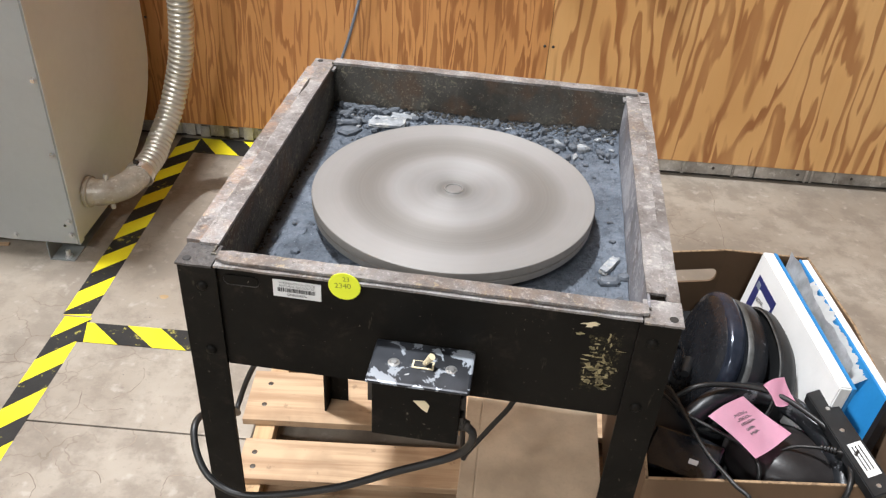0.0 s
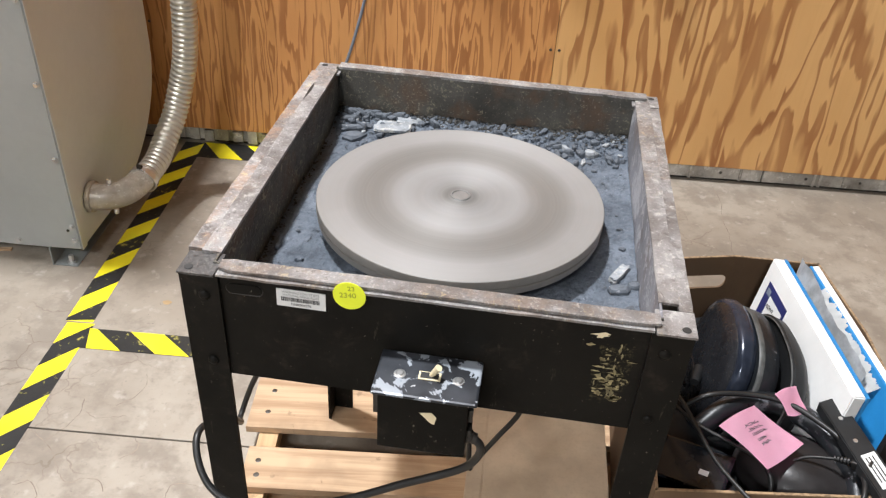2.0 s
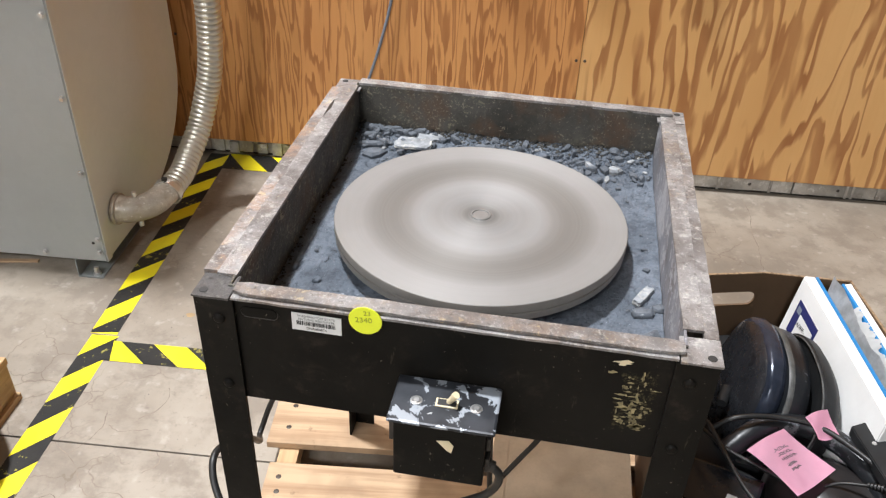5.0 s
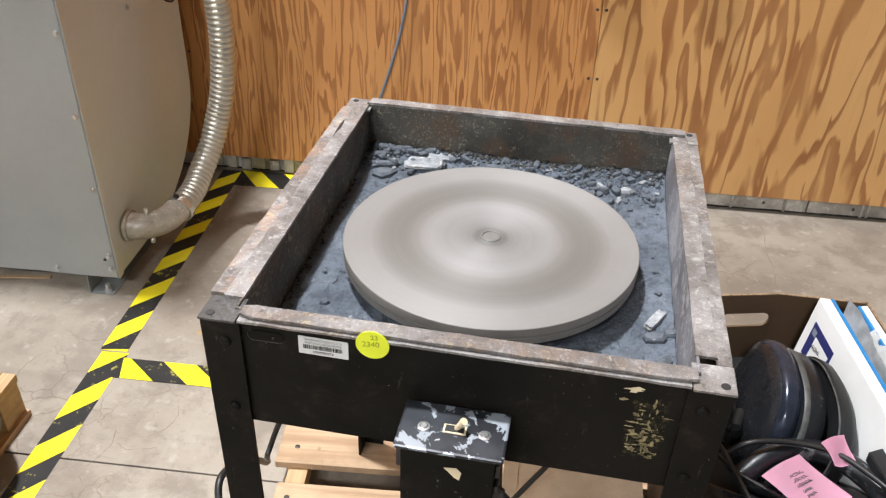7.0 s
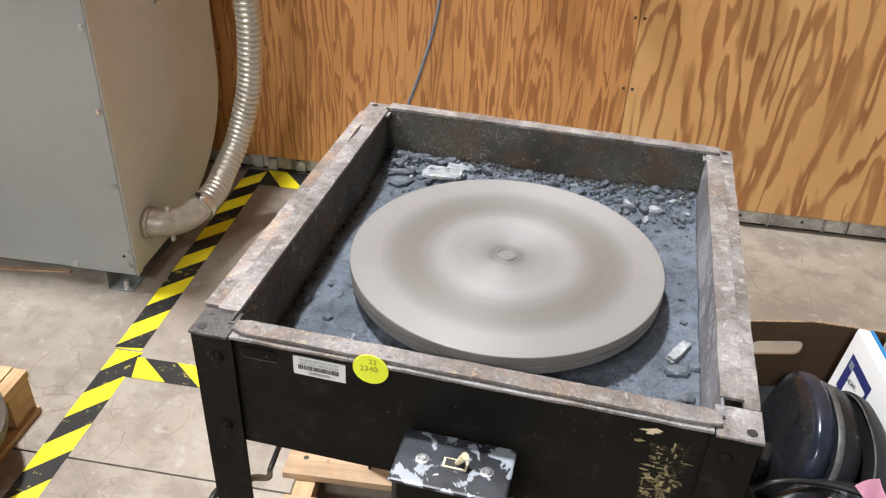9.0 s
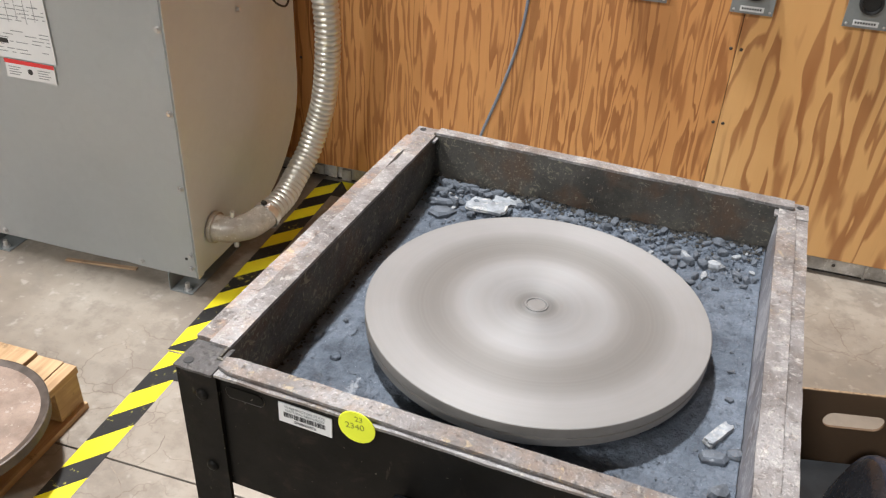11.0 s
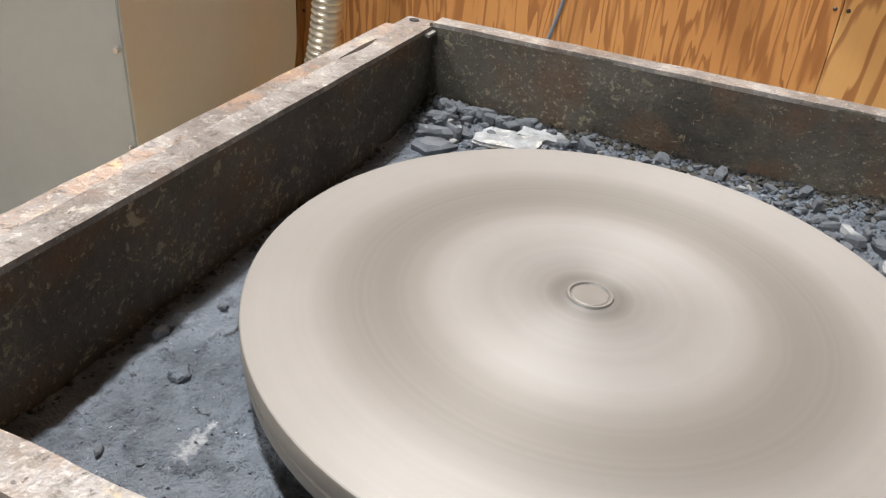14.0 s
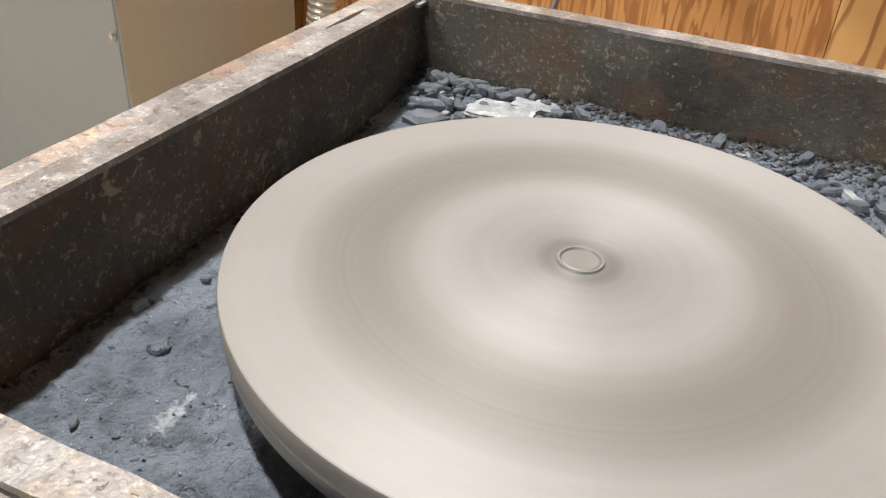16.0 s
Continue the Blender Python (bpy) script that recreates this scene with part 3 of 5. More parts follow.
# ---- the room ----
def room_shell():
    slabs = thing("floor", "grey-beige cracked concrete floor with a sawn joint", "floor", ROOM, kind="structure")
    joint = 0.232
    part("concrete_slab", block(-4.5, 4.5, -5.0, joint - 0.002, -0.12, 0.0, 0.0015), CONCRETE, slabs)
    part("concrete_slab", block(-4.5, 4.5, joint + 0.002, 1.80, -0.12, 0.0, 0.0015), CONCRETE, slabs)
    rnd = random.Random(9)
    for path in (
         [(0.778, 1.442), (0.783, 1.346), (0.769, 1.253), (0.771, 1.17), (0.762, 1.096), (0.76, 1.053)],
         [(-0.833, 0.224), (-0.795, 0.201), (-0.764, 0.171), (-0.734, 0.13), (-0.705, 0.108), (-0.681, 0.121), (-0.649, 0.117), (-0.631, 0.094)],
         [(-0.795, 0.201), (-0.783, 0.217), (-0.766, 0.254), (-0.757, 0.286), (-0.767, 0.325)],
         [(-0.749, 0.285), (-0.721, 0.272), (-0.694, 0.277), (-0.663, 0.284)],
         [(-0.695, 0.31), (-0.666, 0.337), (-0.655, 0.376), (-0.663, 0.408)],
         [(-0.624, 0.232), (-0.607, 0.207), (-0.616, 0.186), (-0.634, 0.172)],
         [(-0.462, 0.127), (-0.506, 0.126), (-0.514, 0.102), (-0.512, 0.076)],
         [(-0.803, 0.091), (-0.778, 0.103), (-0.751, 0.076), (-0.75, 0.048)]):
        pts = smooth_line([(x, y, 0.0003) for x, y in path], 5)
        bm = bmesh.new()
        rows = []
        for k, p in enumerate(pts):
            d = (pts[min(k + 1, len(pts) - 1)] - pts[max(k - 1, 0)]).normalized()
            w = rnd.uniform(0.0003, 0.0011)
            side = Vector((-d.y, d.x, 0)) * w
            off = Vector((rnd.uniform(-1, 1), rnd.uniform(-1, 1), 0)) * 0.0018
            rows.append((bm.verts.new(p + off + side), bm.verts.new(p + off - side)))
        for q, r in zip(rows, rows[1:]):
            bm.faces.new((q[0], r[0], r[1], q[1]))
        part("crack", bm, CRACK, slabs)
    part("joint_filler", block(-4.5, 4.5, joint - 0.0015, joint + 0.0015, -0.1, -0.004), DARK_STEEL, slabs)
    for name, q in (("wall_south", (-4.5, 4.5, -5.1, -5.0)), ("wall_west", (-4.6, -4.5, -5.0, 1.8)), ("wall_east", (4.5, 4.6, -5.0, 1.8))):
        ob = finish(name, block(q[0], q[1], q[2], q[3], 0, 6.6), WALL_PAINT)
        ob.matrix_world = ROOM
        tagged(ob, "pale painted workshop wall", "wall", kind="structure")
    ob = finish("ceiling", block(-4.6, 4.6, -5.1, 1.8, 6.6, 6.7), CEILING)
    ob.matrix_world = ROOM
    tagged(ob, "plain pale workshop ceiling", "ceiling", kind="structure")
    wall = thing("wall_north", "varnished fir plywood sheets screwed to the workshop wall", "wall", ROOM, kind="structure")
    part("backing", block(-4.5, 4.5, 1.485, 1.8, 0.0, 6.6), DARK_STEEL, wall)
    edges = [-4.5, -3.434, -2.214, -0.994, 0.226, 1.446, 2.666, 3.886, 4.5]
    for i, (a, b) in enumerate(zip(edges, edges[1:])):
        low = 0.056 if i < 4 else 0.058
        part("plywood_sheet", block(a + 0.0008, b - 0.0008, 1.462, 1.478, low, 2.5, 0.0008), PLY_B if i in (4, 6) else PLY_A, wall)
        part("plywood_sheet", block(a + 0.0008, b - 0.0008, 1.462, 1.478, 2.503, 4.9, 0.0008), PLY_B if i % 2 else PLY_A, wall)
    for x, z in ((0.213, 0.402), (0.238, 0.402), (0.213, 0.603), (0.238, 0.603), (-1.005, 0.40), (-0.982, 0.40), (-1.005, 0.62), (-0.982, 0.62)):
        part("screw", bolt_head(0.0045, 0.002, pose(x, 1.462, z, 90)), SCREW, wall, smooth=40)
    sill = thing("baseboard", "dented grey metal track along the foot of the wall", "trim", ROOM, kind="structure")
    for x0, x1 in ((-4.5, -1.02), (-1.018, 0.93), (0.935, 1.185), (1.187, 4.5)):
        part("track", rough_plate(x0, x1, 1.474, 1.484, 0.012, 0.06, 0.004, x0), TRACK, sill)
    for x in (0.70, 0.86, 1.092, 1.11):
        part("rib", rough_plate(x, x + 0.007, 1.469, 1.476, 0.010, 0.062, 0.001, x), TRACK, sill)
    for x in np.arange(-1.0, -0.2, 0.047):
        part("crumpled_edge", rough_plate(x, x + 0.030, 1.463, 1.474, 0.014 + 0.004 * math.sin(x * 90), 0.052 + 0.004 * math.cos(x * 70), 0.004, x * 7), TRACK, sill)
    for x in (0.62, 0.80, 1.07, 1.24):
        part("fixing", bolt_head(0.005, 0.003, pose(x, 1.473, 0.034, 90)), SCREW, sill, smooth=40)


def stripes(parent, x0, x1, y0, y1, lean, pitch, start, along_y):
    """Slanting yellow and black bands of a tape, each with its own edges."""
    length, width = (y1 - y0, x1 - x0) if along_y else (x1 - x0, y1 - y0)
    k, t = 0, start
    while t < length + abs(lean):
        a, b = t, t + pitch / 2
        for mat, lo, hi in ((YELLOW, a, b), (BLACK_TAPE, b, a + pitch)):
            quad = [(lo, 0.0), (hi, 0.0), (hi + lean, width), (lo + lean, width)]
            pts = [(min(max(u, 0.0), length), v) for u, v in quad]
            if abs(pts[1][0] - pts[0][0]) + abs(pts[2][0] - pts[3][0]) < 1e-4:
                continue
            world_pts = [(x0 + v, y0 + u) for u, v in pts] if along_y else [(x0 + u, y0 + v) for u, v in pts]
            clean = []
            for q in world_pts:
                if not clean or (Vector(q) - Vector(clean[-1])).length > 1e-5:
                    clean.append(q)
            if len(clean) > 2 and (Vector(clean[0]) - Vector(clean[-1])).length < 1e-5:
                clean.pop()
            if len(clean) > 2:
                part("stripe", prism(clean, 0.0, 0.0008), mat, parent)
        t += pitch
        k += 1


def floor_tapes():
    tape = thing("hazard_tape", "worn yellow and black striped tape stuck along the floor", "floor tape", ROOM, group="floor tapes")
    stripes(tape, -0.907, -0.843, -0.60, 0.556, 0.072, 0.150, 0.029 - 0.15, True)
    upper = thing("hazard_tape", "yellow and black striped tape running back beside the cabinet", "floor tape", ROOM @ pose(-0.914, 0.560, 0, 0, 0, 0.7), group="floor tapes")
    stripes(upper, 0.0, 0.065, 0.0, 0.905, 0.072, 0.150, 0.012 - 0.15, True)
    cross = thing("hazard_tape", "short yellow and black striped tape crossing the floor under the table", "floor tape", ROOM @ pose(0, 0, 0.0012), group="floor tapes")
    stripes(cross, -0.846, -0.25, 0.472, 0.538, -0.080, 0.158, 0.018 - 0.158, False)
    far = thing("hazard_tape", "yellow and black striped tape at the foot of the wall", "floor tape", ROOM @ pose(0, 0, 0.0012), group="floor tapes")
    stripes(far, -0.862, 0.2, 1.372, 1.468, -0.085, 0.150, 0.074 - 0.15, False)
    spot = finish("floor_stain", prism([(0.011 * math.cos(a) * (1 + 0.15 * math.sin(3 * a)), 0.008 * math.sin(a)) for a in np.linspace(0, 2 * math.pi, 20, endpoint=False)], 0.0002, 0.0005), plain("dried_spill", (0.36, 0.24, 0.12), 0.6), None)
    spot.matrix_world = ROOM @ pose(-0.705, 0.655, 0)
    tagged(spot, "small tan dried spill on the concrete", "stain", kind="stuff")


# ---- the sheet-metal cabinet and its duct ----
def cabinet():
    c = thing("dust_collector", "grey sheet-metal dust collector cabinet with bolted panels", "machine", ROOM)
    right, left, front, back, low, high = -0.955, -1.62, 0.776, 1.38, 0.052, 1.70
    arc = [(0.98 + 0.40 * math.sin(a), 0.37 - 0.318 * math.cos(a)) for a in np.linspace(0, math.pi / 2, 14)]
    outline = [(front + 0.010, low)] + [(float(y), float(z)) for y, z in arc] + [(back, high), (front + 0.010, high)]
    bm = prism(outline, 0, right - left - 0.004)
    for v in bm.verts:
        v.co = Vector((left + 0.002 + v.co.z, v.co.x, v.co.y))
    part("body", bm, SHEET, c, smooth=35)
    # the front sheet, with a dent near its lower edge
    nx, nz = 48, 96
    bm = bmesh.new()
    grid = []
    for j in range(nz + 1):
        row = []
        for i in range(nx + 1):
            x, z = left + (right - left) * i / nx, low - 0.002 + (high - low) * j / nz
            d = 0.006 * math.exp(-((x + 1.165) / 0.022) ** 2 - ((z - 0.072) / 0.022) ** 2)
            d += 0.0025 * noise.noise(Vector((x * 5, z * 4, 2.0)))
            row.append(bm.verts.new((x, front + d, z)))
        grid.append(row)
    for j in range(nz):
        for i in range(nx):
            bm.faces.new((grid[j][i], grid[j][i + 1], grid[j + 1][i + 1], grid[j + 1][i]))
    bmesh.ops.solidify(bm, geom=bm.faces[:], thickness=0.0015)
    part("front_panel", bm, SHEET, c, "grey front panel with a dent at its lower edge", smooth=40)
    part("corner_flange", block(right + 0.0002, right + 0.0016, front - 0.0020, front + 0.022, low - 0.002, high, 0.0004), SHEET, c)
    part("seam", block(right - 0.0045, right + 0.0001, front - 0.0030, front - 0.0012, low - 0.001, high), BOX_GREY, c, "dark folded seam")
    for z in (0.118, 0.307, 0.498, 0.69):
        part("bolt", hex_bolt(0.0055, 0.007, pose(right - 0.014, front - 0.002, z, 90)), ZINC, c, smooth=35)
    for x in (-1.116, -1.536):
        part("bolt", hex_bolt(0.0055, 0.007, pose(x, front - 0.002, 0.066, 90)), ZINC, c, smooth=35)
    part("bolt", hex_bolt(0.0055, 0.007, pose(right - 0.016, front - 0.002, 0.078, 90)), ZINC, c, smooth=35)
    part("rivet", bolt_head(0.004, 0.003, pose(right - 0.028, front - 0.001, 0.105, 90)), DARK_STEEL, c)
    for y, z in ((1.081, 0.652),):
        part("bolt", hex_bolt(0.0055, 0.007, pose(right, y, z, 0, 90)), ZINC, c, smooth=35)
    # feet: a channel each side with a levelling bolt
    for x0, x1 in ((right - 0.085, right - 0.02), (left + 0.02, left + 0.085)):
        foot = part("foot_rail", block(x0, x0 + 0.003, front - 0.01, 1.02, 0.0, low), BOX_GREY, c)
        part("foot_plate", block(x0 + 0.003, x1, front - 0.01, 1.02, 0.0, 0.003), BOX_GREY, foot)
        part("levelling_bolt", hex_bolt(0.007, 0.022, pose((x0 + x1) / 2 + 0.012, front + 0.004, 0.003)), ZINC, foot, smooth=35)
    # Added dark block; its colour stands for the shaded void under the cabinet.
    part("under_shade_block", block(left + 0.10, right - 0.09, 0.86, 1.02, 0.001, low - 0.001), DARK_STEEL, c)
    # paper labels on the front
    x0, x1, z0 = -1.413, -1.248, 0.569
    sheet = part("instruction_label", block(x0, x1, front - 0.0045, front - 0.0025, z0, 0.84), PAPER, c, "white printed instruction sheet")
    rnd = random.Random(4)
    for r in range(30):
        z = 0.832 - r * 0.0085
        if r in (12, 13, 14, 15, 21, 22):
            continue
        x = x0 + 0.008
        while x < x1 - 0.012:
            w = rnd.uniform(0.006, 0.034)
            if rnd.random() < 0.62:
                part("print_line", block(x, min(x + w, x1 - 0.006), front - 0.0049, front - 0.0044, z - 0.0018, z), BOX_GREY, sheet)
            x += w + rnd.uniform(0.004, 0.012)
    for k in range(6):
        x = x0 + 0.012 + 0.024 * k
        part("drawing_line", block(x, x + 0.0012, front - 0.0049, front - 0.0044, 0.655 + 0.008 * (k % 2), 0.712), BOX_GREY, sheet)
        part("drawing_line", block(x + 0.0014, x + 0.013, front - 0.0049, front - 0.0044, 0.676 + 0.01 * (k % 3), 0.6772 + 0.01 * (k % 3)), BOX_GREY, sheet)
    part("print_block", block(-1.406, -1.368, front - 0.0050, front - 0.0044, 0.604, 0.615), INK, sheet)
    warn = part("warning_label", block(-1.393, -1.258, front - 0.0045, front - 0.0025, 0.521, 0.566), PAPER, c, "white warning label with a red band")
    part("band", block(-1.393, -1.258, front - 0.0050, front - 0.0044, 0.556, 0.566), RED, warn)
    for bx in (-1.385, -1.305):
        for r in range(4):
            part("print_line", block(bx, bx + 0.034 - 0.006 * (r % 2), front - 0.0049, front - 0.0044, 0.547 - r * 0.006, 0.549 - r * 0.006), BOX_GREY, warn)
    part("pictogram", lathe([(0, 0.0004), (0.007, 0.0004), (0.007, 0)], 16, m=pose(-1.326, front - 0.0045, 0.541, 90)), INK, warn)
    loop = smooth_line([(right + 0.004, 1.222, 0.68), (right + 0.02, 1.230, 0.635), (right + 0.03, 1.270, 0.612), (right + 0.02, 1.312, 0.626), (right + 0.004, 1.326, 0.68)], 6)
    part("wire_loop", tube(loop, 0.003, 8), RUBBER, c, smooth=60)


def duct():
    d = thing("flexible_duct", "ribbed metal flexible duct rising from a dull elbow", "duct", ROOM)
    elbow = smooth_line([(-0.957, 0.868, 0.152), (-0.915, 0.874, 0.150), (-0.872, 0.905, 0.154), (-0.842, 0.955, 0.170)], 8)
    e = part("elbow", tube(elbow, [0.036] * 4 + [0.034] * (len(elbow) - 4), 24), ELBOW, d, "dull stained metal elbow", smooth=50)
    part("collar", lathe([(0.036, 0.0), (0.041, 0.0), (0.041, 0.010), (0.036, 0.012)], 28, m=pose(-0.955, 0.868, 0.152, 0, 90)), ELBOW, e, smooth=40)
    for x, y, z, rx in ((-0.905, 0.880, 0.186, 0), (-0.900, 0.878, 0.114, 180)):
        part("wing_bolt", lathe([(0, 0.014), (0.006, 0.014), (0.007, 0.004), (0.004, 0.0), (0.004, -0.01)], 10, m=pose(x, y, z, rx)), ZINC, e, smooth=40)
    clamp = lathe([(0.036, -0.008), (0.0385, -0.008), (0.0385, 0.008), (0.036, 0.008)], 28)
    line = smooth_line([(-0.846, 0.945, 0.166), (-0.833, 1.020, 0.183), (-0.829, 1.066, 0.206), (-0.814, 1.132, 0.262), (-0.797, 1.163, 0.333), (-0.778, 1.172, 0.41), (-0.766, 1.174, 0.50), (-0.760, 1.172, 0.60), (-0.766, 1.170, 0.70), (-0.785, 1.165, 0.95), (-0.80, 1.16, 1.3)], 40)
    line = even_line(line, 0.0012)
    run = np.cumsum([0.0] + [(b - a).length for a, b in zip(line, line[1:])])
    rib = [2 * math.pi * d / 0.0145 for d in run]
    rad = [0.0290 + 0.0048 * abs(math.sin(rib[i] / 2)) ** 0.7 for i in range(len(line))]
    part("hose", tube(line, rad, 20), DUCT, d, "shiny ribbed metal hose", smooth=80)
    axis = (line[6] - line[0]).normalized()
    cl = part("clamp", clamp, ZINC, d, smooth=40)
    cl.matrix_basis = Matrix.Translation(line[3]) @ axis.to_track_quat("Z", "Y").to_matrix().to_4x4()
    part("clamp_screw", block(-0.006, 0.006, 0.036, 0.046, -0.005, 0.005, 0.001), DARK_STEEL, cl)


def wall_fittings():
    for k, x in enumerate((-0.014, 0.238, 0.495)):
        o = thing("outlet_box", "grey metal outlet box with a round black socket", "outlet", ROOM @ pose(x, 1.486, 0.700), group="outlets on the plywood wall")
        part("back_box", block(-0.047, 0.047, -0.040, 0.0, 0.0, 0.098, 0.004), BOX_GREY, o)
        part("cover_plate", block(-0.050, 0.050, -0.0425, -0.040, -0.002, 0.100, 0.001), BOX_GREY, o)
        part("socket", lathe([(0, 0.006), (0.018, 0.006), (0.020, 0.012), (0.025, 0.012), (0.027, 0.0), (0, 0)], 28, m=pose(0, -0.0425, 0.058, 90)), RUBBER, o, "round black twist-lock socket", smooth=35)
        lab = part("label", block(-0.028, 0.028, -0.0436, -0.0424, 0.004, 0.017), PAPER, o, "white printed strip label")
        for i in range(8):
            part("print_bar", block(-0.024 + i * 0.006, -0.020 + i * 0.006, -0.0440, -0.0435, 0.008, 0.013), INK, lab)
        for sx in (-0.042, 0.042):
            for sz in (0.006, 0.092):
                part("screw", bolt_head(0.0035, 0.002, pose(sx, -0.0425, sz, 90)), ZINC, o, smooth=40)
    cable = finish("wall_cable", tube(smooth_line([(-0.47, 1.452, 0.06), (-0.445, 1.452, 0.14), (-0.41, 1.452, 0.262), (-0.365, 1.452, 0.40), (-0.325, 1.452, 0.56), (-0.31, 1.452, 0.72), (-0.295, 1.452, 1.1)], 8), 0.0045, 8), CORD, smooth=60)
    cable.matrix_world = ROOM
    tagged(cable, "thin blue-grey cable hanging down the plywood wall", "cable")
    stick = finish("wood_scrap", block(-0.10, 0.10, -0.006, 0.006, 0, 0.005, 0.001), PINE)
    stick.matrix_world = ROOM @ pose(-1.27, 0.80, 0.001, 0, 0, 8)
    tagged(stick, "thin splintered strip of wood lying under the cabinet", "wood scrap")


# ---- the grinding table ----
W2, Y0, Y1 = 0.252, -0.252, 0.288         # half width, front and back of the table
IX, IY0, IY1 = 0.220, -0.231, 0.266       # inner faces of the tray
BED = 0.7195                               # the tray's floor
DECK = 0.065                              # the pallet's top


def angle_leg(x, y, sx, sy):
    """An angle-iron leg with its corner at x, y."""
    w, t = 0.040, 0.004
    pts = [(0, 0), (w, 0), (w, t), (t, t), (t, w), (0, w)]
    pts = [(x + sx * a, y + sy * b) for a, b in pts]
    if sx * sy < 0:
        pts.reverse()
    return prism(pts, DECK, TOP - 0.001)


def table():
    t = thing("grinding_table", "black steel lap grinding table with an open worn tray", "machine")
    for x, y, sx, sy in ((-W2, Y0, 1, 1), (W2, Y0, -1, 1), (-W2, Y1, 1, -1), (W2, Y1, -1, -1)):
        leg = part("leg", angle_leg(x, y, sx, sy), BLACK, t)
        for z in (0.772, 0.684):
            rx = 90 if sy > 0 else -90
            part("bolt", bolt_head(0.0062, 0.0035, pose(x + sx * 0.024, y - sy * 0.0003, z, rx)), BLACK, leg, smooth=40)
    # the apron, a sheet a side, behind the legs' flanges
    part("front_apron", block(-W2 + 0.005, W2 - 0.005, Y0 + 0.0045, Y0 + 0.0075, 0.663, TOP - 0.002), FRONT, t, "black painted front sheet with torn yellowed paper")
    ring = smooth_line([(-0.187 + math.copysign(0.0125, math.cos(a)) + 0.0062 * math.cos(a), Y0 + 0.0044, 0.781 + 0.0062 * math.sin(a)) for a in np.linspace(0.05, 2 * math.pi + 0.05, 25)], 2)
    part("slot_bead", tube(ring, 0.0006, 6), DARK_STEEL, t, smooth=60)
    lip = part("slot_cover", prism([(math.copysign(0.0125, math.cos(a)) + 0.006 * math.cos(a), 0.006 * math.sin(a)) for a in np.linspace(0, 2 * math.pi, 24, endpoint=False)], 0, 0.0012, 0.0004), BLACK, t)
    lip.matrix_basis = pose(-0.187, Y0 + 0.0043, 0.782, 90)
    rnd = random.Random(21)
    for k in range(70):
        if k == 0:
            cx, cz, sx, sz = 0.167, 0.783, 0.0105, 0.0042
        elif k == 1:
            cx, cz, sx, sz = 0.158, 0.770, 0.0040, 0.0022
        else:
            cx, cz = 0.184 + rnd.gauss(0, 0.009), 0.733 + rnd.uniform(-0.036, 0.036)
            sx, sz = 0.0008 + 0.0050 * rnd.random() ** 2, 0.0008 + 0.0055 * rnd.random() ** 2
        line = [(cx + sx * math.cos(q) * rnd.uniform(0.25, 1.3), cz + sz * math.sin(q) * rnd.uniform(0.25, 1.3)) for q in np.linspace(0, 2 * math.pi, 13, endpoint=False)]
        bm = prism([(x, -z) for x, z in line], 0.0, 0.0003)
        for v in bm.verts:
            v.co = Vector((v.co.x, Y0 + 0.0044 - v.co.z, -v.co.y))
        part("paper_shred", bm, SHRED if k else IVORY, t)
    part("back_apron", block(-W2 + 0.005, W2 - 0.005, Y1 - 0.0075, Y1 - 0.0045, 0.663, TOP - 0.002), BLACK, t)
    part("side_apron", block(-W2 + 0.0045, -W2 + 0.0075, Y0 + 0.0080, Y1 - 0.0080, 0.663, TOP - 0.002), BLACK, t)
    part("side_apron", block(W2 - 0.0075, W2 - 0.0045, Y0 + 0.0080, Y1 - 0.0080, 0.663, TOP - 0.002), BLACK, t)
    # outer rim: angle iron laid flat
    part("rim_bar", rough_plate(-0.214, 0.214, Y0 + 0.0006, Y0 + 0.017, TOP - 0.0006, TOP + 0.0020, 0.0012, 1), RIM, t)
    part("rim_bar", rough_plate(-0.214, 0.214, Y1 - 0.016, Y1 + 0.001, TOP - 0.003, TOP + 0.004, 0.0012, 2), RIM, t)
    part("rim_bar", rough_plate(-W2 - 0.0035, -W2 + 0.0125, -0.215, 0.25, TOP - 0.002, TOP + 0.0046, 0.0009, 3), RIM_RUSTY, t)
    part("rim_bar", rough_plate(W2 - 0.013, W2 + 0.001, -0.215, 0.25, TOP - 0.003, TOP + 0.001, 0.0009, 4), RIM, t)
    # the corner plates, each with a bolt hole
    for sx in (-1, 1):
        for y0, y1 in ((Y0 - 0.0015, -0.2165), (0.2515, Y1 + 0.0015)):
            x0, x1 = sorted((sx * (W2 + 0.0015), sx * 0.2155))
            cp = part("corner_plate", rough_plate(x0, x1, y0, y1, TOP - 0.001, TOP + 0.0015, 0.001, sx + y0), RIM_BLACK if sx < 0 and y0 < 0 else RIM, t)
            part("bolt_hole", lathe([(0, 0.0004), (0.0042, 0.0004), (0.0045, 0)], 14, m=pose(sx * 0.244, Y0 + 0.008 if y0 < 0 else Y1 - 0.008, TOP + 0.0018)), INK, cp)
    # the tray: liner walls with flanges that lie over the rim
    part("liner_wall", block(-IX - 0.003, IX + 0.003, IY0 - 0.003, IY0, BED - 0.01, TOP + 0.0036, 0.001), LINER, t)
    part("liner_wall", block(-IX - 0.003, IX + 0.003, IY1, IY1 + 0.003, BED - 0.01, TOP + 0.007, 0.001), LINER, t)
    part("liner_wall", block(-IX - 0.003, -IX, IY0, IY1, BED - 0.01, TOP + 0.004, 0.001), LINER, t)
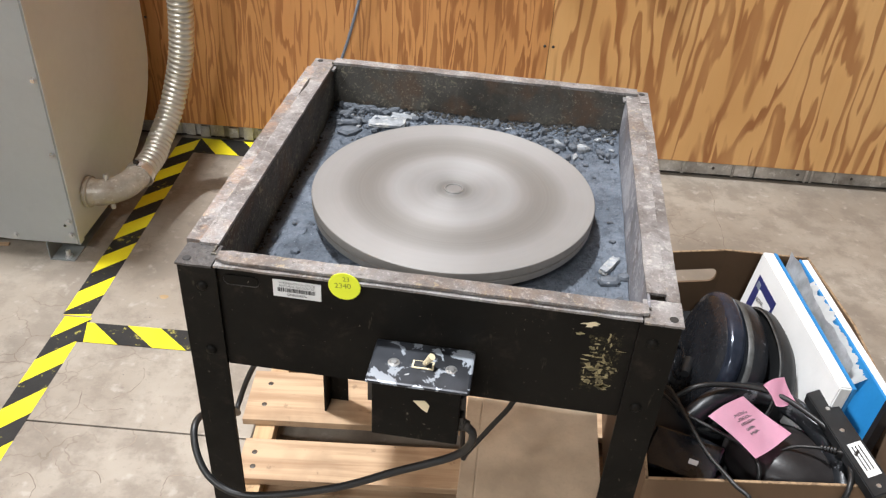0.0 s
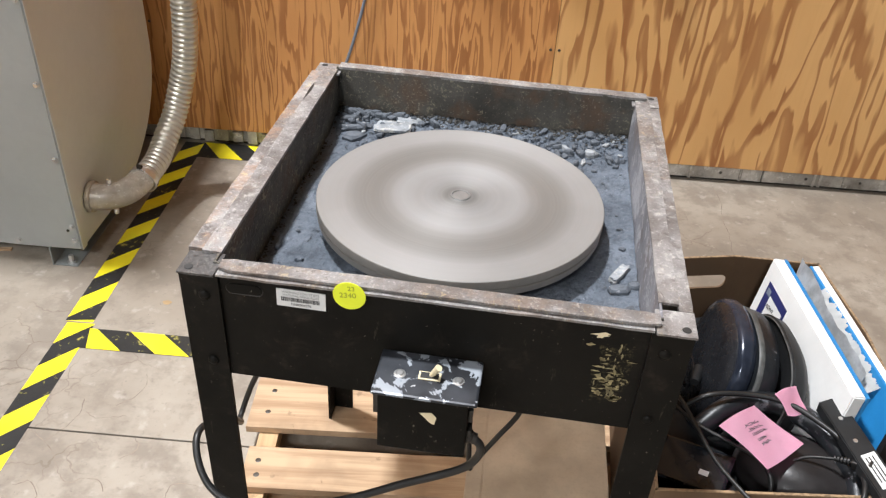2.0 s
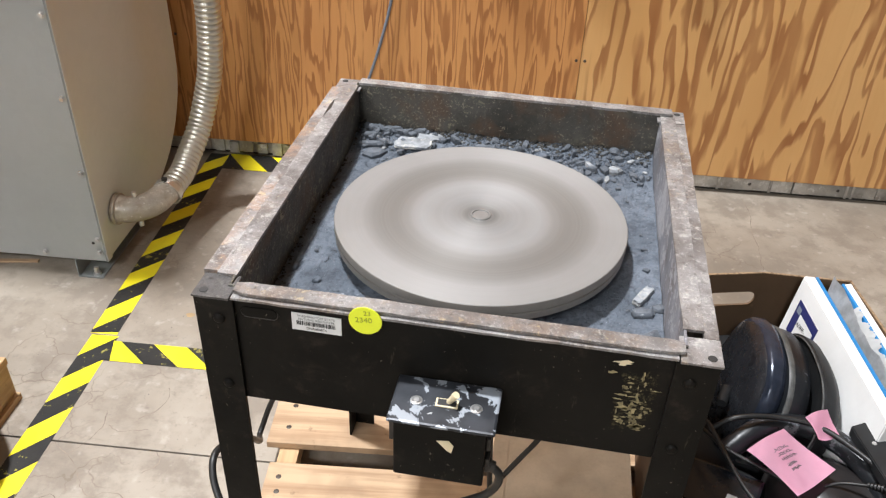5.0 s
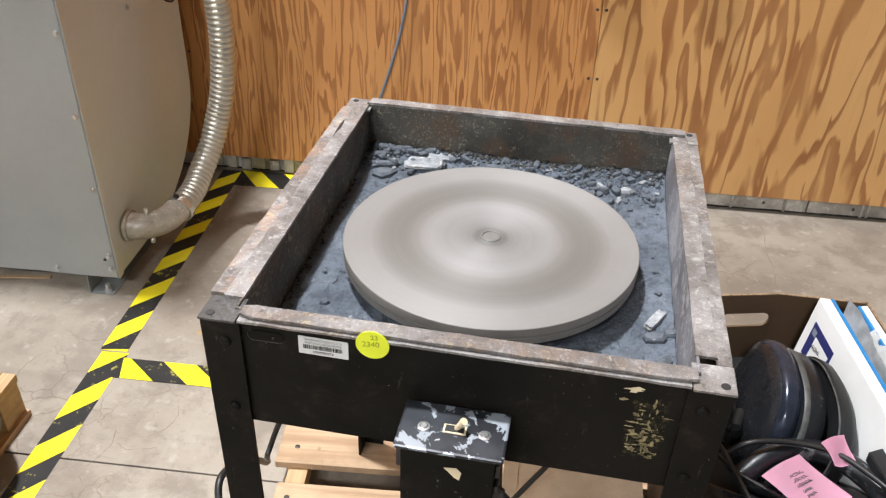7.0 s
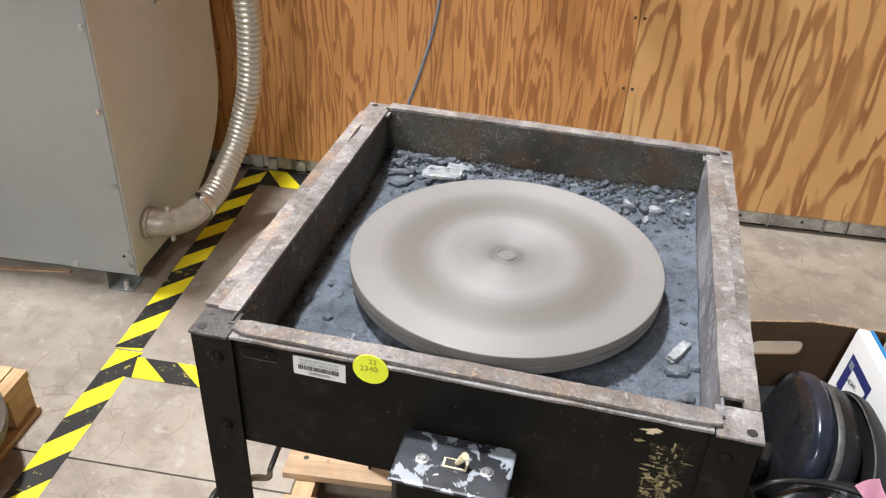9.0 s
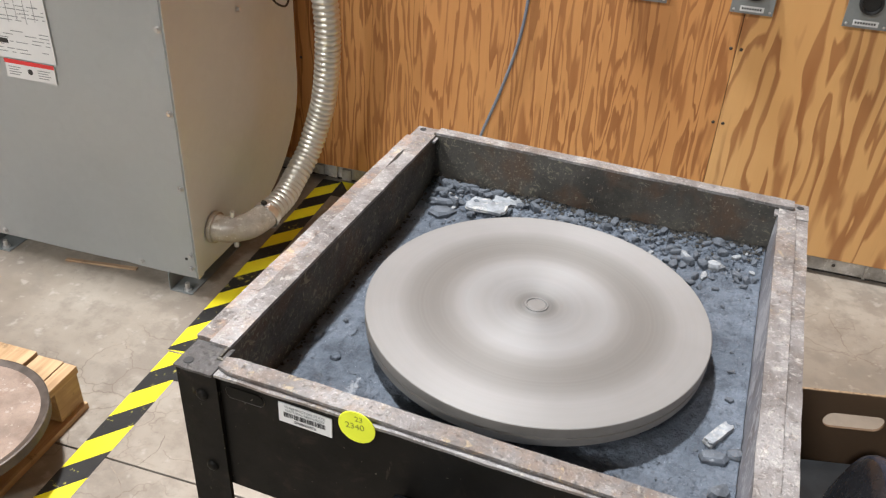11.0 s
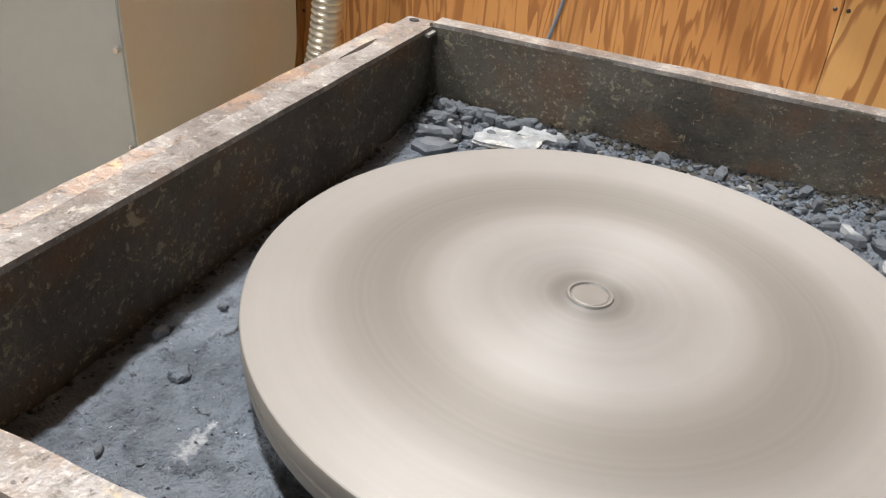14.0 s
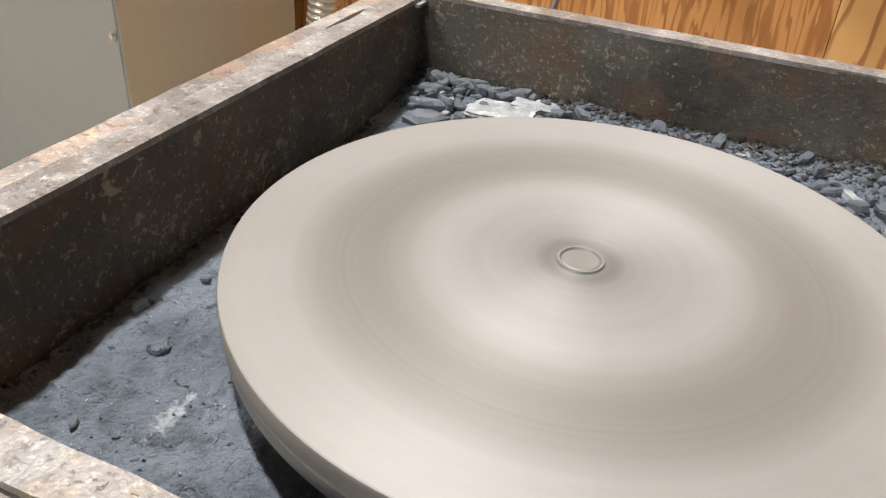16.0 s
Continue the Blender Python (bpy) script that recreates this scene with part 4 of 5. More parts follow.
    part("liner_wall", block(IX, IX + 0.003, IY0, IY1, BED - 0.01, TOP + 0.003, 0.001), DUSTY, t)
    part("liner_flange", rough_plate(-0.2135, 0.2195, IY0 - 0.0165, IY0 + 0.0020, TOP + 0.0032, TOP + 0.0064, 0.0009, 11, 0.003), RIM_BROWN, t)
    part("liner_flange", rough_plate(-0.2192, 0.236, IY1 - 0.0005, IY1 + 0.0175, TOP + 0.0042, TOP + 0.0078, 0.0014, 12), RIM, t)
    part("liner_flange", rough_plate(-IX - 0.0204, -IX + 0.0005, -0.2185, IY1 - 0.002, TOP + 0.0012, TOP + 0.0050, 0.0007, 13), RIM_TAN, t)
    part("liner_flange", rough_plate(IX - 0.0005, IX + 0.0195, -0.2085, IY1 - 0.002, TOP + 0.0012, TOP + 0.0042, 0.0009, 14), RIM, t)
    tear = [(0.0, 0.0), (0.012, 0.0012), (0.030, 0.0030), (0.044, 0.0024), (0.056, 0.0), (0.040, -0.0014), (0.018, -0.0010)]
    part("split", prism([(-0.2400 + x, 0.150 + y) for y, x in tear][::-1], TOP + 0.0044, TOP + 0.0054), DARK_STEEL, t, "dark split between rim and flange")
    part("tray_floor", block(-IX - 0.002, IX + 0.002, IY0 - 0.002, IY1 + 0.002, BED - 0.008, BED), LINER, t)
    part("spindle", lathe([(0, 0.748), (0.035, 0.748), (0.035, 0.738), (0.022, 0.735), (0.022, 0.40), (0, 0.40)], 24), DARK_STEEL, t, smooth=40)
    part("motor", lathe([(0, 0.60), (0.05, 0.60), (0.062, 0.59), (0.062, 0.44), (0.05, 0.42), (0, 0.42)], 32, m=pose(0.0, 0.02, 0)), BLACK, t, smooth=40)
    part("cross_bar", block(-W2 + 0.005, W2 - 0.005, 0.0, 0.04, 0.600, 0.604), BLACK, t)
    part("cross_bar", block(-0.02, 0.02, Y0 + 0.009, Y1 - 0.009, 0.6045, 0.6085), BLACK, t)
    # the property tag and the round sticker
    tag = part("property_tag", block(-0.154, -0.104, Y0 + 0.0030, Y0 + 0.0043, 0.7705, 0.7915, 0.0002), PAPER, t, "white property tag with a barcode")
    tag.matrix_basis = Matrix.Translation((-0.129, 0, 0.7785)) @ pose(0, 0, 0, 0, 0.5) @ Matrix.Translation((0.129, 0, -0.781))
    random.seed(5)
    x = -0.149
    while x < -0.110:
        w = random.choice((0.0004, 0.0007, 0.0011))
        part("barcode_bar", block(x, x + w, Y0 + 0.0026, Y0 + 0.0031, 0.7775, 0.7825), INK, tag)
        x += w + random.choice((0.0004, 0.0006, 0.0009))
    writing("WASHINGTON STATE", 0.0038, pose(-0.129, Y0 + 0.0028, 0.7886, 90), BOX_GREY, tag)
    writing("NATURAL RESOURCES", 0.0036, pose(-0.129, Y0 + 0.0028, 0.7849, 90), BOX_GREY, tag)
    writing("DNR004576", 0.0040, pose(-0.129, Y0 + 0.0027, 0.7742, 90), INK, tag)
    dot = part("round_sticker", lathe([(0, 0.0006), (0.0162, 0.0006), (0.0164, 0), (0, 0)], 40, m=pose(-0.0785, Y0 - 0.0022, 0.7960, 90)), DOT, t, "round yellow sticker with a handwritten number")
    writing("23", 0.0075, pose(-0.0765, Y0 - 0.0030, 0.8050, 90, -4, 0), INK_GREEN, dot)
    writing("2340", 0.0085, pose(-0.080, Y0 - 0.0030, 0.7965, 90, -4, 0), INK_GREEN, dot)
    # the switch box
    box = part("switch_box", block(-0.040, 0.049, -0.307, Y0 + 0.0045, 0.650, 0.7275, 0.002), BLACK, t, "black painted steel switch box")
    cover = part("cover_plate", block(-0.0455, 0.0575, -0.3135, Y0 + 0.001, 0.7275, 0.7315, 0.0025), COVER, box, "chipped black and grey cover plate")
    part("tear", prism([(0.0, 0.0), (0.012, 0.002), (0.017, -0.004), (0.015, -0.014), (0.010, -0.011), (0.004, -0.004)], 0, 0.0005), IVORY, box, "torn scrap of tan paper").matrix_basis = pose(0.002, -0.3072, 0.706, 90)
    for px in (-0.022, 0.036):
        part("screw", lathe([(0, 0.0018), (0.003, 0.0018), (0.0042, 0.0008), (0.006, 0.0006), (0.0062, 0)], 16, m=pose(px, -0.284, 0.7315)), ZINC, cover, smooth=30)
    part("switch_frame", block(-0.0035, 0.0185, -0.2885, -0.2775, 0.7315, 0.7330, 0.0005), IVORY, cover)
    part("switch_well", block(-0.0015, 0.0165, -0.2870, -0.2790, 0.7330, 0.7334), INK, cover)
    lever = bmesh.new()
    bmesh.ops.create_cone(lever, cap_ends=True, segments=10, radius1=0.0026, radius2=0.0038, depth=0.015, matrix=pose(0.0125, -0.283, 0.7395, 8, 28))
    part("toggle", lever, IVORY, cover, "ivory toggle lever", smooth=40)
    part("clamp_tab", block(-0.0455, -0.040, -0.300, -0.275, 0.690, 0.718, 0.001), DARK_STEEL, box)
    for z in (0.700, 0.672):
        part("cable_clamp", block(0.049, 0.0535, -0.298, -0.282, z - 0.008, z + 0.008, 0.001), DARK_STEEL, box)
    part("cable_connector", lathe([(0.0075, 0), (0.0075, 0.006), (0.006, 0.008), (0.006, 0.012), (0, 0.012)], 16, m=pose(0.047, -0.292, 0.668, 0, 110)), DARK_STEEL, box, smooth=35)
    return t


def bed_height(x, y):
    """The dust's surface in the tray."""
    p = Vector((x * 9, y * 9, 0.4))
    h = 0.0055 + 0.0040 * noise.noise(p) + 0.0016 * noise.noise(p * 4.5) + 0.0009 * noise.noise(p * 11)
    h += 0.013 * max(0.0, (y - 0.17) / 0.09) ** 1.5 if y > 0.17 else 0.0
    h += 0.004 * max(0.0, noise.noise(Vector((x * 40, y * 40, 2.0)))) if y > 0.22 else 0.0
    h += 0.004 * max(0.0, (x - 0.12) / 0.10) if x > 0.12 else 0.0
    return BED + max(0.0015, h)


def tray_dust():
    bm = bmesh.new()
    nx, ny = 260, 290
    grid = [[bm.verts.new((-IX + 0.001 + (2 * IX - 0.002) * i / nx, IY0 + 0.001 + (IY1 - IY0 - 0.002) * j / ny, 0)) for i in range(nx + 1)] for j in range(ny + 1)]
    for row in grid:
        for v in row:
            v.co.z = bed_height(v.co.x, v.co.y)
            crumb = noise.noise(Vector((v.co.x * 120, v.co.y * 120, 3.0)))
            v.co.z += 0.0030 * max(0.0, crumb - 0.15) + 0.0010 * noise.noise(Vector((v.co.x * 210, v.co.y * 210, 5.0))) + 0.0034 * max(0.0, noise.noise(Vector((v.co.x * 48, v.co.y * 48, 8.0))) - 0.1)
    for j in range(ny):
        for i in range(nx):
            bm.faces.new((grid[j][i], grid[j][i + 1], grid[j + 1][i + 1], grid[j + 1][i]))
    ob = finish("slate_dust", bm, SILT, smooth=70)
    tagged(ob, "blue-grey slate grinding dust lying in the tray", "dust", kind="stuff")


def stone_mesh(seed, sx, sy, sz):
    """A broken chip: a faceted lump, flattened, with sheared sides."""
    rnd = random.Random(seed)
    bm = bmesh.new()
    bmesh.ops.create_icosphere(bm, subdivisions=2, radius=1.0)
    cuts = [(Vector((rnd.uniform(-1, 1), rnd.uniform(-1, 1), rnd.uniform(-0.5, 0.5))).normalized(), rnd.uniform(0.45, 0.8)) for _ in range(7)]
    cuts += [(Vector((rnd.uniform(-0.15, 0.15), rnd.uniform(-0.15, 0.15), 1)).normalized(), 0.55), (Vector((0, 0, -1)), 0.5)]
    for v in bm.verts:
        for nrm, d in cuts:
            over = v.co.dot(nrm) - d
            if over > 0:
                v.co -= nrm * over
        v.co += 0.09 * noise.noise_vector(v.co * 2.2 + Vector((seed, 0, 0)))
        v.co = Vector((v.co.x * sx, v.co.y * sy, v.co.z * sz))
    bmesh.ops.recalc_face_normals(bm, faces=bm.faces)
    me = bpy.data.meshes.new("slate_fragment")
    bm.to_mesh(me)
    bm.free()
    return me


def flake_mesh(seed, a, b, c):
    """A split slab: a nearly rectangular outline with broken edges and layered sides."""
    rnd = random.Random(seed)
    bm = bmesh.new()
    ring = []
    for i in range(20):
        t = 2 * math.pi * i / 20 + 0.1
        m = max(abs(math.cos(t)), abs(math.sin(t)))
        ring.append((a * 0.80 * math.cos(t) / m * rnd.uniform(0.84, 1.0), b * 0.80 * math.sin(t) / m * rnd.uniform(0.88, 1.05)))
    layers = []
    for z, grow in ((-1.0, 0.97), (-0.2, 1.03), (0.25, 0.97), (0.8, 1.0), (1.0, 0.93)):
        layers.append([bm.verts.new((x * grow * rnd.uniform(0.98, 1.02), y * grow * rnd.uniform(0.97, 1.03), c * (z + rnd.uniform(-0.12, 0.12)))) for x, y in ring])
    for low, high in zip(layers, layers[1:]):
        for i in range(20):
            j = (i + 1) % 20
            bm.faces.new((low[i], low[j], high[j], high[i]))
    bm.faces.new(layers[0][::-1])
    peak = bm.verts.new((a * rnd.uniform(-0.2, 0.2), 0, c * 1.05))
    for i in range(20):
        bm.faces.new((layers[-1][i], layers[-1][(i + 1) % 20], peak))
    bmesh.ops.recalc_face_normals(bm, faces=bm.faces)
    me = bpy.data.meshes.new("slate_fragment")
    bm.to_mesh(me)
    bm.free()
    return me


def shard_mesh(seed, a, b, c):
    """A flat broken flake: an uneven outline with split, stepped faces."""
    rnd = random.Random(seed)
    k = rnd.randint(6, 9)
    bm = bmesh.new()
    lo, mid, hi = [], [], []
    for i in range(k):
        t = 2 * math.pi * (i + rnd.uniform(-0.3, 0.3)) / k
        r = rnd.uniform(0.72, 1.05)
        x, y = a * r * math.cos(t), b * r * math.sin(t)
        lo.append(bm.verts.new((x * 0.96, y * 0.96, -c)))
        mid.append(bm.verts.new((x * rnd.uniform(0.98, 1.05), y * rnd.uniform(0.98, 1.05), c * rnd.uniform(0.1, 0.5))))
        hi.append(bm.verts.new((x * rnd.uniform(0.66, 0.92), y * rnd.uniform(0.66, 0.92), c * rnd.uniform(0.7, 1.1))))
    top = bm.verts.new((a * rnd.uniform(-0.2, 0.2), b * rnd.uniform(-0.2, 0.2), c * 1.05))
    bm.faces.new(lo[::-1])
    for i in range(k):
        j = (i + 1) % k
        bm.faces.new((lo[i], lo[j], mid[j], mid[i]))
        bm.faces.new((mid[i], mid[j], hi[j], hi[i]))
        bm.faces.new((hi[i], hi[j], top))
    bmesh.ops.triangulate(bm, faces=bm.faces[:])
    bmesh.ops.recalc_face_normals(bm, faces=bm.faces)
    me = bpy.data.meshes.new("slate_fragment")
    bm.to_mesh(me)
    bm.free()
    return me


def rubble():
    rnd = random.Random(12)
    shapes = []
    for k in range(12):
        me = stone_mesh(k, 1.0, rnd.uniform(0.6, 0.9), rnd.uniform(0.45, 0.75))
        me.materials.append(SLATE)
        shapes.append(me)
        for q in (200, 300):
            me = shard_mesh(q + k, 1.0, rnd.uniform(0.45, 0.85), rnd.uniform(0.22, 0.5))
            me.materials.append(SLATE)
            shapes.append(me)
    pale = []
    for k in range(4):
        me = shard_mesh(40 + k, 1.0, 0.6, 0.3)
        me.materials.append(SLATE_PALE)
        pale.append(me)

    def lay(me, x, y, size, turn, tilt=8.0, lift=0.25, label="small blue-grey slate fragment lying in the tray"):
        ob = new("slate_fragment", me)
        m = pose(x, y, bed_height(x, y) + size * lift, rnd.uniform(-tilt, tilt), rnd.uniform(-tilt, tilt), turn)
        ob.matrix_world = m @ Matrix.Diagonal((size, size, size, 1))
        return tagged(ob, label, "stone", "slate fragments in the tray")

    # the bank along the back wall, thicker towards its right end
    placed = []
    tries = 0
    while len(placed) < 185 and tries < 14000:
        tries += 1
        x = rnd.uniform(-0.21, 0.212)
        u = (x + 0.21) / 0.42
        if rnd.random() > 0.45 + 0.55 * u and x > -0.10:
            continue
        y = 0.256 - abs(rnd.gauss(0, 0.020 + 0.020 * u))
        if x * x + y * y < 0.186 ** 2 or y < 0.16:
            continue
        s = 0.0035 + 0.0075 * rnd.random() ** 1.5 * (1.0 if x > -0.1 else 1.1)
        if any((x - a) ** 2 + (y - b) ** 2 < (0.62 * (s + c)) ** 2 for a, b, c in placed):
            continue
        placed.append((x, y, s))
        lay(rnd.choice(shapes) if rnd.random() < 0.9 else rnd.choice(pale), x, y, s, rnd.uniform(0, 360), 26, 0.35)
    # scattered chips on the right and in the corners
    for _ in range(46):
        x, y = rnd.uniform(0.10, 0.212), rnd.uniform(-0.215, 0.20)
        if x * x + y * y < 0.188 ** 2:
            continue
        lay(rnd.choice(shapes), x, y, rnd.uniform(0.0025, 0.0065), rnd.uniform(0, 360), 10, 0.2)
    for _ in range(30):
        x, y = rnd.uniform(-0.212, -0.08), rnd.uniform(-0.22, 0.19)
        if x * x + y * y < 0.188 ** 2:
            continue
        lay(rnd.choice(shapes), x, y, rnd.uniform(0.002, 0.0045), rnd.uniform(0, 360), 10, 0.2)
    # pieces that stand out
    big = ((-0.128, 0.224, 0.036, 0.019, 0.005, -4, SLATE_PALE, 1.5, "large flat pale slate flake with a tan corner"),
           (-0.106, 0.246, 0.026, 0.013, 0.005, 14, SLATE_PALE, 0.5, "flat pale slate flake leaning on another"),
           (-0.190, 0.214, 0.022, 0.008, 0.007, -8, SLATE, 0.5, "long blue-grey slate bar"),
           (-0.194, 0.238, 0.018, 0.007, 0.006, 12, SLATE, 0.6, "long blue-grey slate bar"),
           (-0.182, 0.196, 0.022, 0.014, 0.006, 25, SLATE, 0.5, "flat blue-grey slate chip"),
           (-0.172, 0.252, 0.012, 0.007, 0.006, 40, SLATE, 0.8, "blocky blue-grey slate chip"),
           (-0.025, 0.238, 0.022, 0.007, 0.004, -6, SLATE, 0.5, "thin flat slate sliver"),
           (0.130, 0.220, 0.018, 0.005, 0.005, -50, SLATE_PALE, 0.8, "thin white-faced slate sliver"),
           (0.165, 0.212, 0.012, 0.009, 0.006, 5, SLATE_PALE, 0.8, "pale slate chip in the rubble"),
           (0.198, -0.070, 0.024, 0.007, 0.008, 62, SLATE_PALE, 0.6, "pale grey slate splinter in the dust"),
           (0.196, -0.100, 0.014, 0.009, 0.007, 10, SLATE, 0.5, "rounded blue-grey slate chip"),
           (0.214, -0.090, 0.010, 0.007, 0.006, 30, SLATE, 0.5, "rounded blue-grey slate chip"),
           (0.206, -0.140, 0.013, 0.009, 0.007, 60, SLATE, 0.5, "rounded blue-grey slate chip"),
           (0.209, -0.165, 0.012, 0.009, 0.007, 100, SLATE, 0.5, "rounded blue-grey slate chip"),
           (-0.172, -0.115, 0.0075, 0.0058, 0.0050, 35, SILT, 0.15, "blocky slate chip half sunk in dust"),
           (-0.205, -0.092, 0.006, 0.005, 0.005, 70, SLATE, 0.4, "small rounded slate pebble"))
    for k, (x, y, a, b, c, turn, mat, lift, label) in enumerate(big):
        me = flake_mesh(70 + k, a, b, c * 0.5) if mat is SLATE_PALE and a > 0.02 else shard_mesh(70 + k, a, b, c * 0.8)
        me.materials.append(mat)
        ob = new("slate_fragment", me)
        ob.matrix_world = pose(x, y, bed_height(x, y) + c * lift * 0.7, rnd.uniform(-6, 6), rnd.uniform(-6, 6), turn)
        tagged(ob, label, "stone", "slate fragments in the tray")
    # thin split flakes heaped in the back corner
    for _ in range(48):
        x, y = rnd.uniform(-0.214, -0.085), 0.258 - abs(rnd.gauss(0, 0.024))
        if x * x + y * y < 0.190 ** 2:
            continue
        if abs(x + 0.128) < 0.036 and abs(y - 0.224) < 0.022:
            continue
        lay(rnd.choice(shapes[1::3] + shapes[2::3] + pale[:2]), x, y, rnd.uniform(0.005, 0.0115), rnd.uniform(-40, 40), 24, 0.5, "thin split slate flake heaped in the tray corner")
    # crumbs too small to count
    bm = bmesh.new()
    for _ in range(2600):
        x, y = rnd.uniform(-0.216, 0.216), rnd.uniform(-0.226, 0.262)
        if rnd.random() < 0.45:
            x, y = rnd.uniform(-0.215, 0.215), 0.262 - abs(rnd.gauss(0, 0.03))
        if x * x + y * y < 0.15 ** 2:
            continue
        s = rnd.uniform(0.0004, 0.0012)
        c = Vector((x, y, bed_height(x, y) + s * 0.3))
        vs = [bm.verts.new(c + Vector(k) * s) for k in ((1, 0.2, 0), (-0.4, 0.9, 0.1), (-0.8, -0.6, 0), (0.1, 0.1, rnd.uniform(0.6, 1.1)))]
        for q in ((0, 1, 3), (1, 2, 3), (2, 0, 3), (0, 2, 1)):
            bm.faces.new([vs[i] for i in q])
    for _ in range(1500):
        x = rnd.uniform(-0.216, 0.216)
        y = 0.262 - abs(rnd.gauss(0, 0.022 + 0.03 * max(0.0, x)))
        if x * x + y * y < 0.186 ** 2:
            continue
        s = 0.0008 + 0.0026 * rnd.random() ** 2
        c = Vector((x, y, bed_height(x, y) + s * rnd.uniform(0.2, 0.7)))
        turn = rnd.uniform(0, 6.3)
        vs = [bm.verts.new(c + Vector((math.cos(turn + i * 1.2566), math.sin(turn + i * 1.2566) * 0.8, rnd.uniform(-0.35, 0.35))) * s * rnd.uniform(0.65, 1.2)) for i in range(5)]
        up, down = bm.verts.new(c + Vector((s * rnd.uniform(-0.4, 0.4), 0, s * rnd.uniform(0.4, 0.8)))), bm.verts.new(c - Vector((0, 0, s)))
        for i in range(5):
            bm.faces.new((vs[i], vs[(i + 1) % 5], up))
            bm.faces.new((vs[(i + 1) % 5], vs[i], down))
    bmesh.ops.recalc_face_normals(bm, faces=bm.faces)
    tagged(finish("slate_crumbs", bm, SILT), "fine slate crumbs strewn over the tray", "gravel", kind="stuff")
    # brown dirt banked along the walls
    bm = bmesh.new()
    for _ in range(2400):
        s = 0.0006 + 0.0030 * rnd.random() ** 2.5
        if rnd.random() < 0.90:
            x, y = rnd.uniform(-0.217, 0.217), 0.2645 - abs(rnd.gauss(0, 0.010))
        else:
            x, y = -0.2185 + abs(rnd.gauss(0, 0.004)), rnd.uniform(-0.225, 0.262)
            s *= 0.8
        c = Vector((x, y, bed_height(x, y) + s * rnd.uniform(0.1, 0.8)))
        turn = rnd.uniform(0, 6.3)
        vs = []
        for i in range(5):
            k = turn + i * 1.2566
            vs.append(bm.verts.new(c + Vector((math.cos(k), math.sin(k), rnd.uniform(-0.3, 0.3))) * s * rnd.uniform(0.7, 1.15)))
        up, down = bm.verts.new(c + Vector((0, 0, s * rnd.uniform(0.5, 0.9)))), bm.verts.new(c - Vector((0, 0, s)))
        for i in range(5):
            bm.faces.new((vs[i], vs[(i + 1) % 5], up))
            bm.faces.new((vs[(i + 1) % 5], vs[i], down))
    bmesh.ops.recalc_face_normals(bm, faces=bm.faces)
    tagged(finish("dirt_crumbs", bm, DIRT), "crumbly dark dirt banked along the tray walls", "dirt", kind="stuff")


def lap_disc():
    d = thing("lap_disc", "spinning grey cast-iron grinding disc on the tray spindle", "grinding disc", pose(0, 0, 0.749))
    r = 0.1762
    top = [(0, 0.0195), (0.0115, 0.0195), (0.0135, 0.0192), (0.02, 0.0193), (0.06, 0.0191), (0.083, 0.0190), (0.11, 0.0187), (0.145, 0.0195), (r - 0.0012, 0.0197), (r - 0.0005, 0.0193)]
    part("face", lathe(top, 160), LAP, d, smooth=20)
    part("edge", lathe([(r - 0.0005, 0.0193), (r, 0.0182), (r, 0.0095), (r - 0.0025, 0.0085), (r - 0.0025, 0.0075), (r - 0.0005, 0.0065), (r - 0.001, -0.0015), (r - 0.003, -0.0025), (0, -0.0025)], 160), LAP_EDGE, d, smooth=25)
    part("hub_ring", lathe([(0.0100, 0.0195), (0.0106, 0.0206), (0.0118, 0.0206), (0.0124, 0.0194)], 48), HUB, d, "bright hub ring", smooth=40)
    part("hub_cap", lathe([(0, 0.0199), (0.009, 0.0199), (0.0098, 0.0194)], 40), HUB, d, smooth=30)
    return d


# ---- what stands under and beside the table ----
def pallet():
    p = thing("pallet", "low pale pine pallet under the table", "pallet", pose(-0.383, 0.152, 0, 0, 0, 6.6))
    rnd = random.Random(3)
    for v0, v1, x0 in ((0.048, 0.185, -0.018), (-0.096, 0.0, 0.0), (-0.245, -0.150, 0.004), (-0.392, -0.296, 0.0), (-0.54, -0.44, 0.003), (0.235, 0.33, -0.006)):
        b = part("deck_board", block(x0, 1.02, v0, v1, DECK - 0.016, DECK, 0.0015), PINE, p)
        for x in (0.022, 0.52, 0.985):
            for k in (0.3, 0.72):
                part("nail", lathe([(0, 0.0006), (0.004, 0.0005), (0.0055, 0)], 10, m=pose(x + rnd.uniform(-0.008, 0.008), v0 + (v1 - v0) * k + rnd.uniform(-0.01, 0.01), DECK)), SCREW, b)
    for x in (0.008, 0.50, 0.965):
        part("stringer", block(x, x + 0.038, -0.535, 0.325, 0.013, DECK - 0.0165, 0.001), PINE_Y, p)
    for v0, v1 in ((-0.53, -0.44), (-0.085, 0.0), (0.235, 0.32)):
        part("bottom_board", block(0.004, 1.01, v0, v1, 0.0, 0.0125, 0.001), PINE, p)
    c = thing("folded_carton", "flat pale carton lying on the pallet", "carton", pose(0.040, 0, DECK + 0.0005, 0, 0, 1.5))
    part("body", block(0.0, 0.243, -0.40, 0.238, 0, 0.104, 0.002), CARD_PALE, c)
    part("flap", block(0.030, 0.243, -0.399, 0.237, 0.1045, 0.107, 0.0008), CARD_PALE, c)
    part("flap", block(0.001, 0.027, -0.399, 0.237, 0.1045, 0.106, 0.0008), CARD_PALE, c)


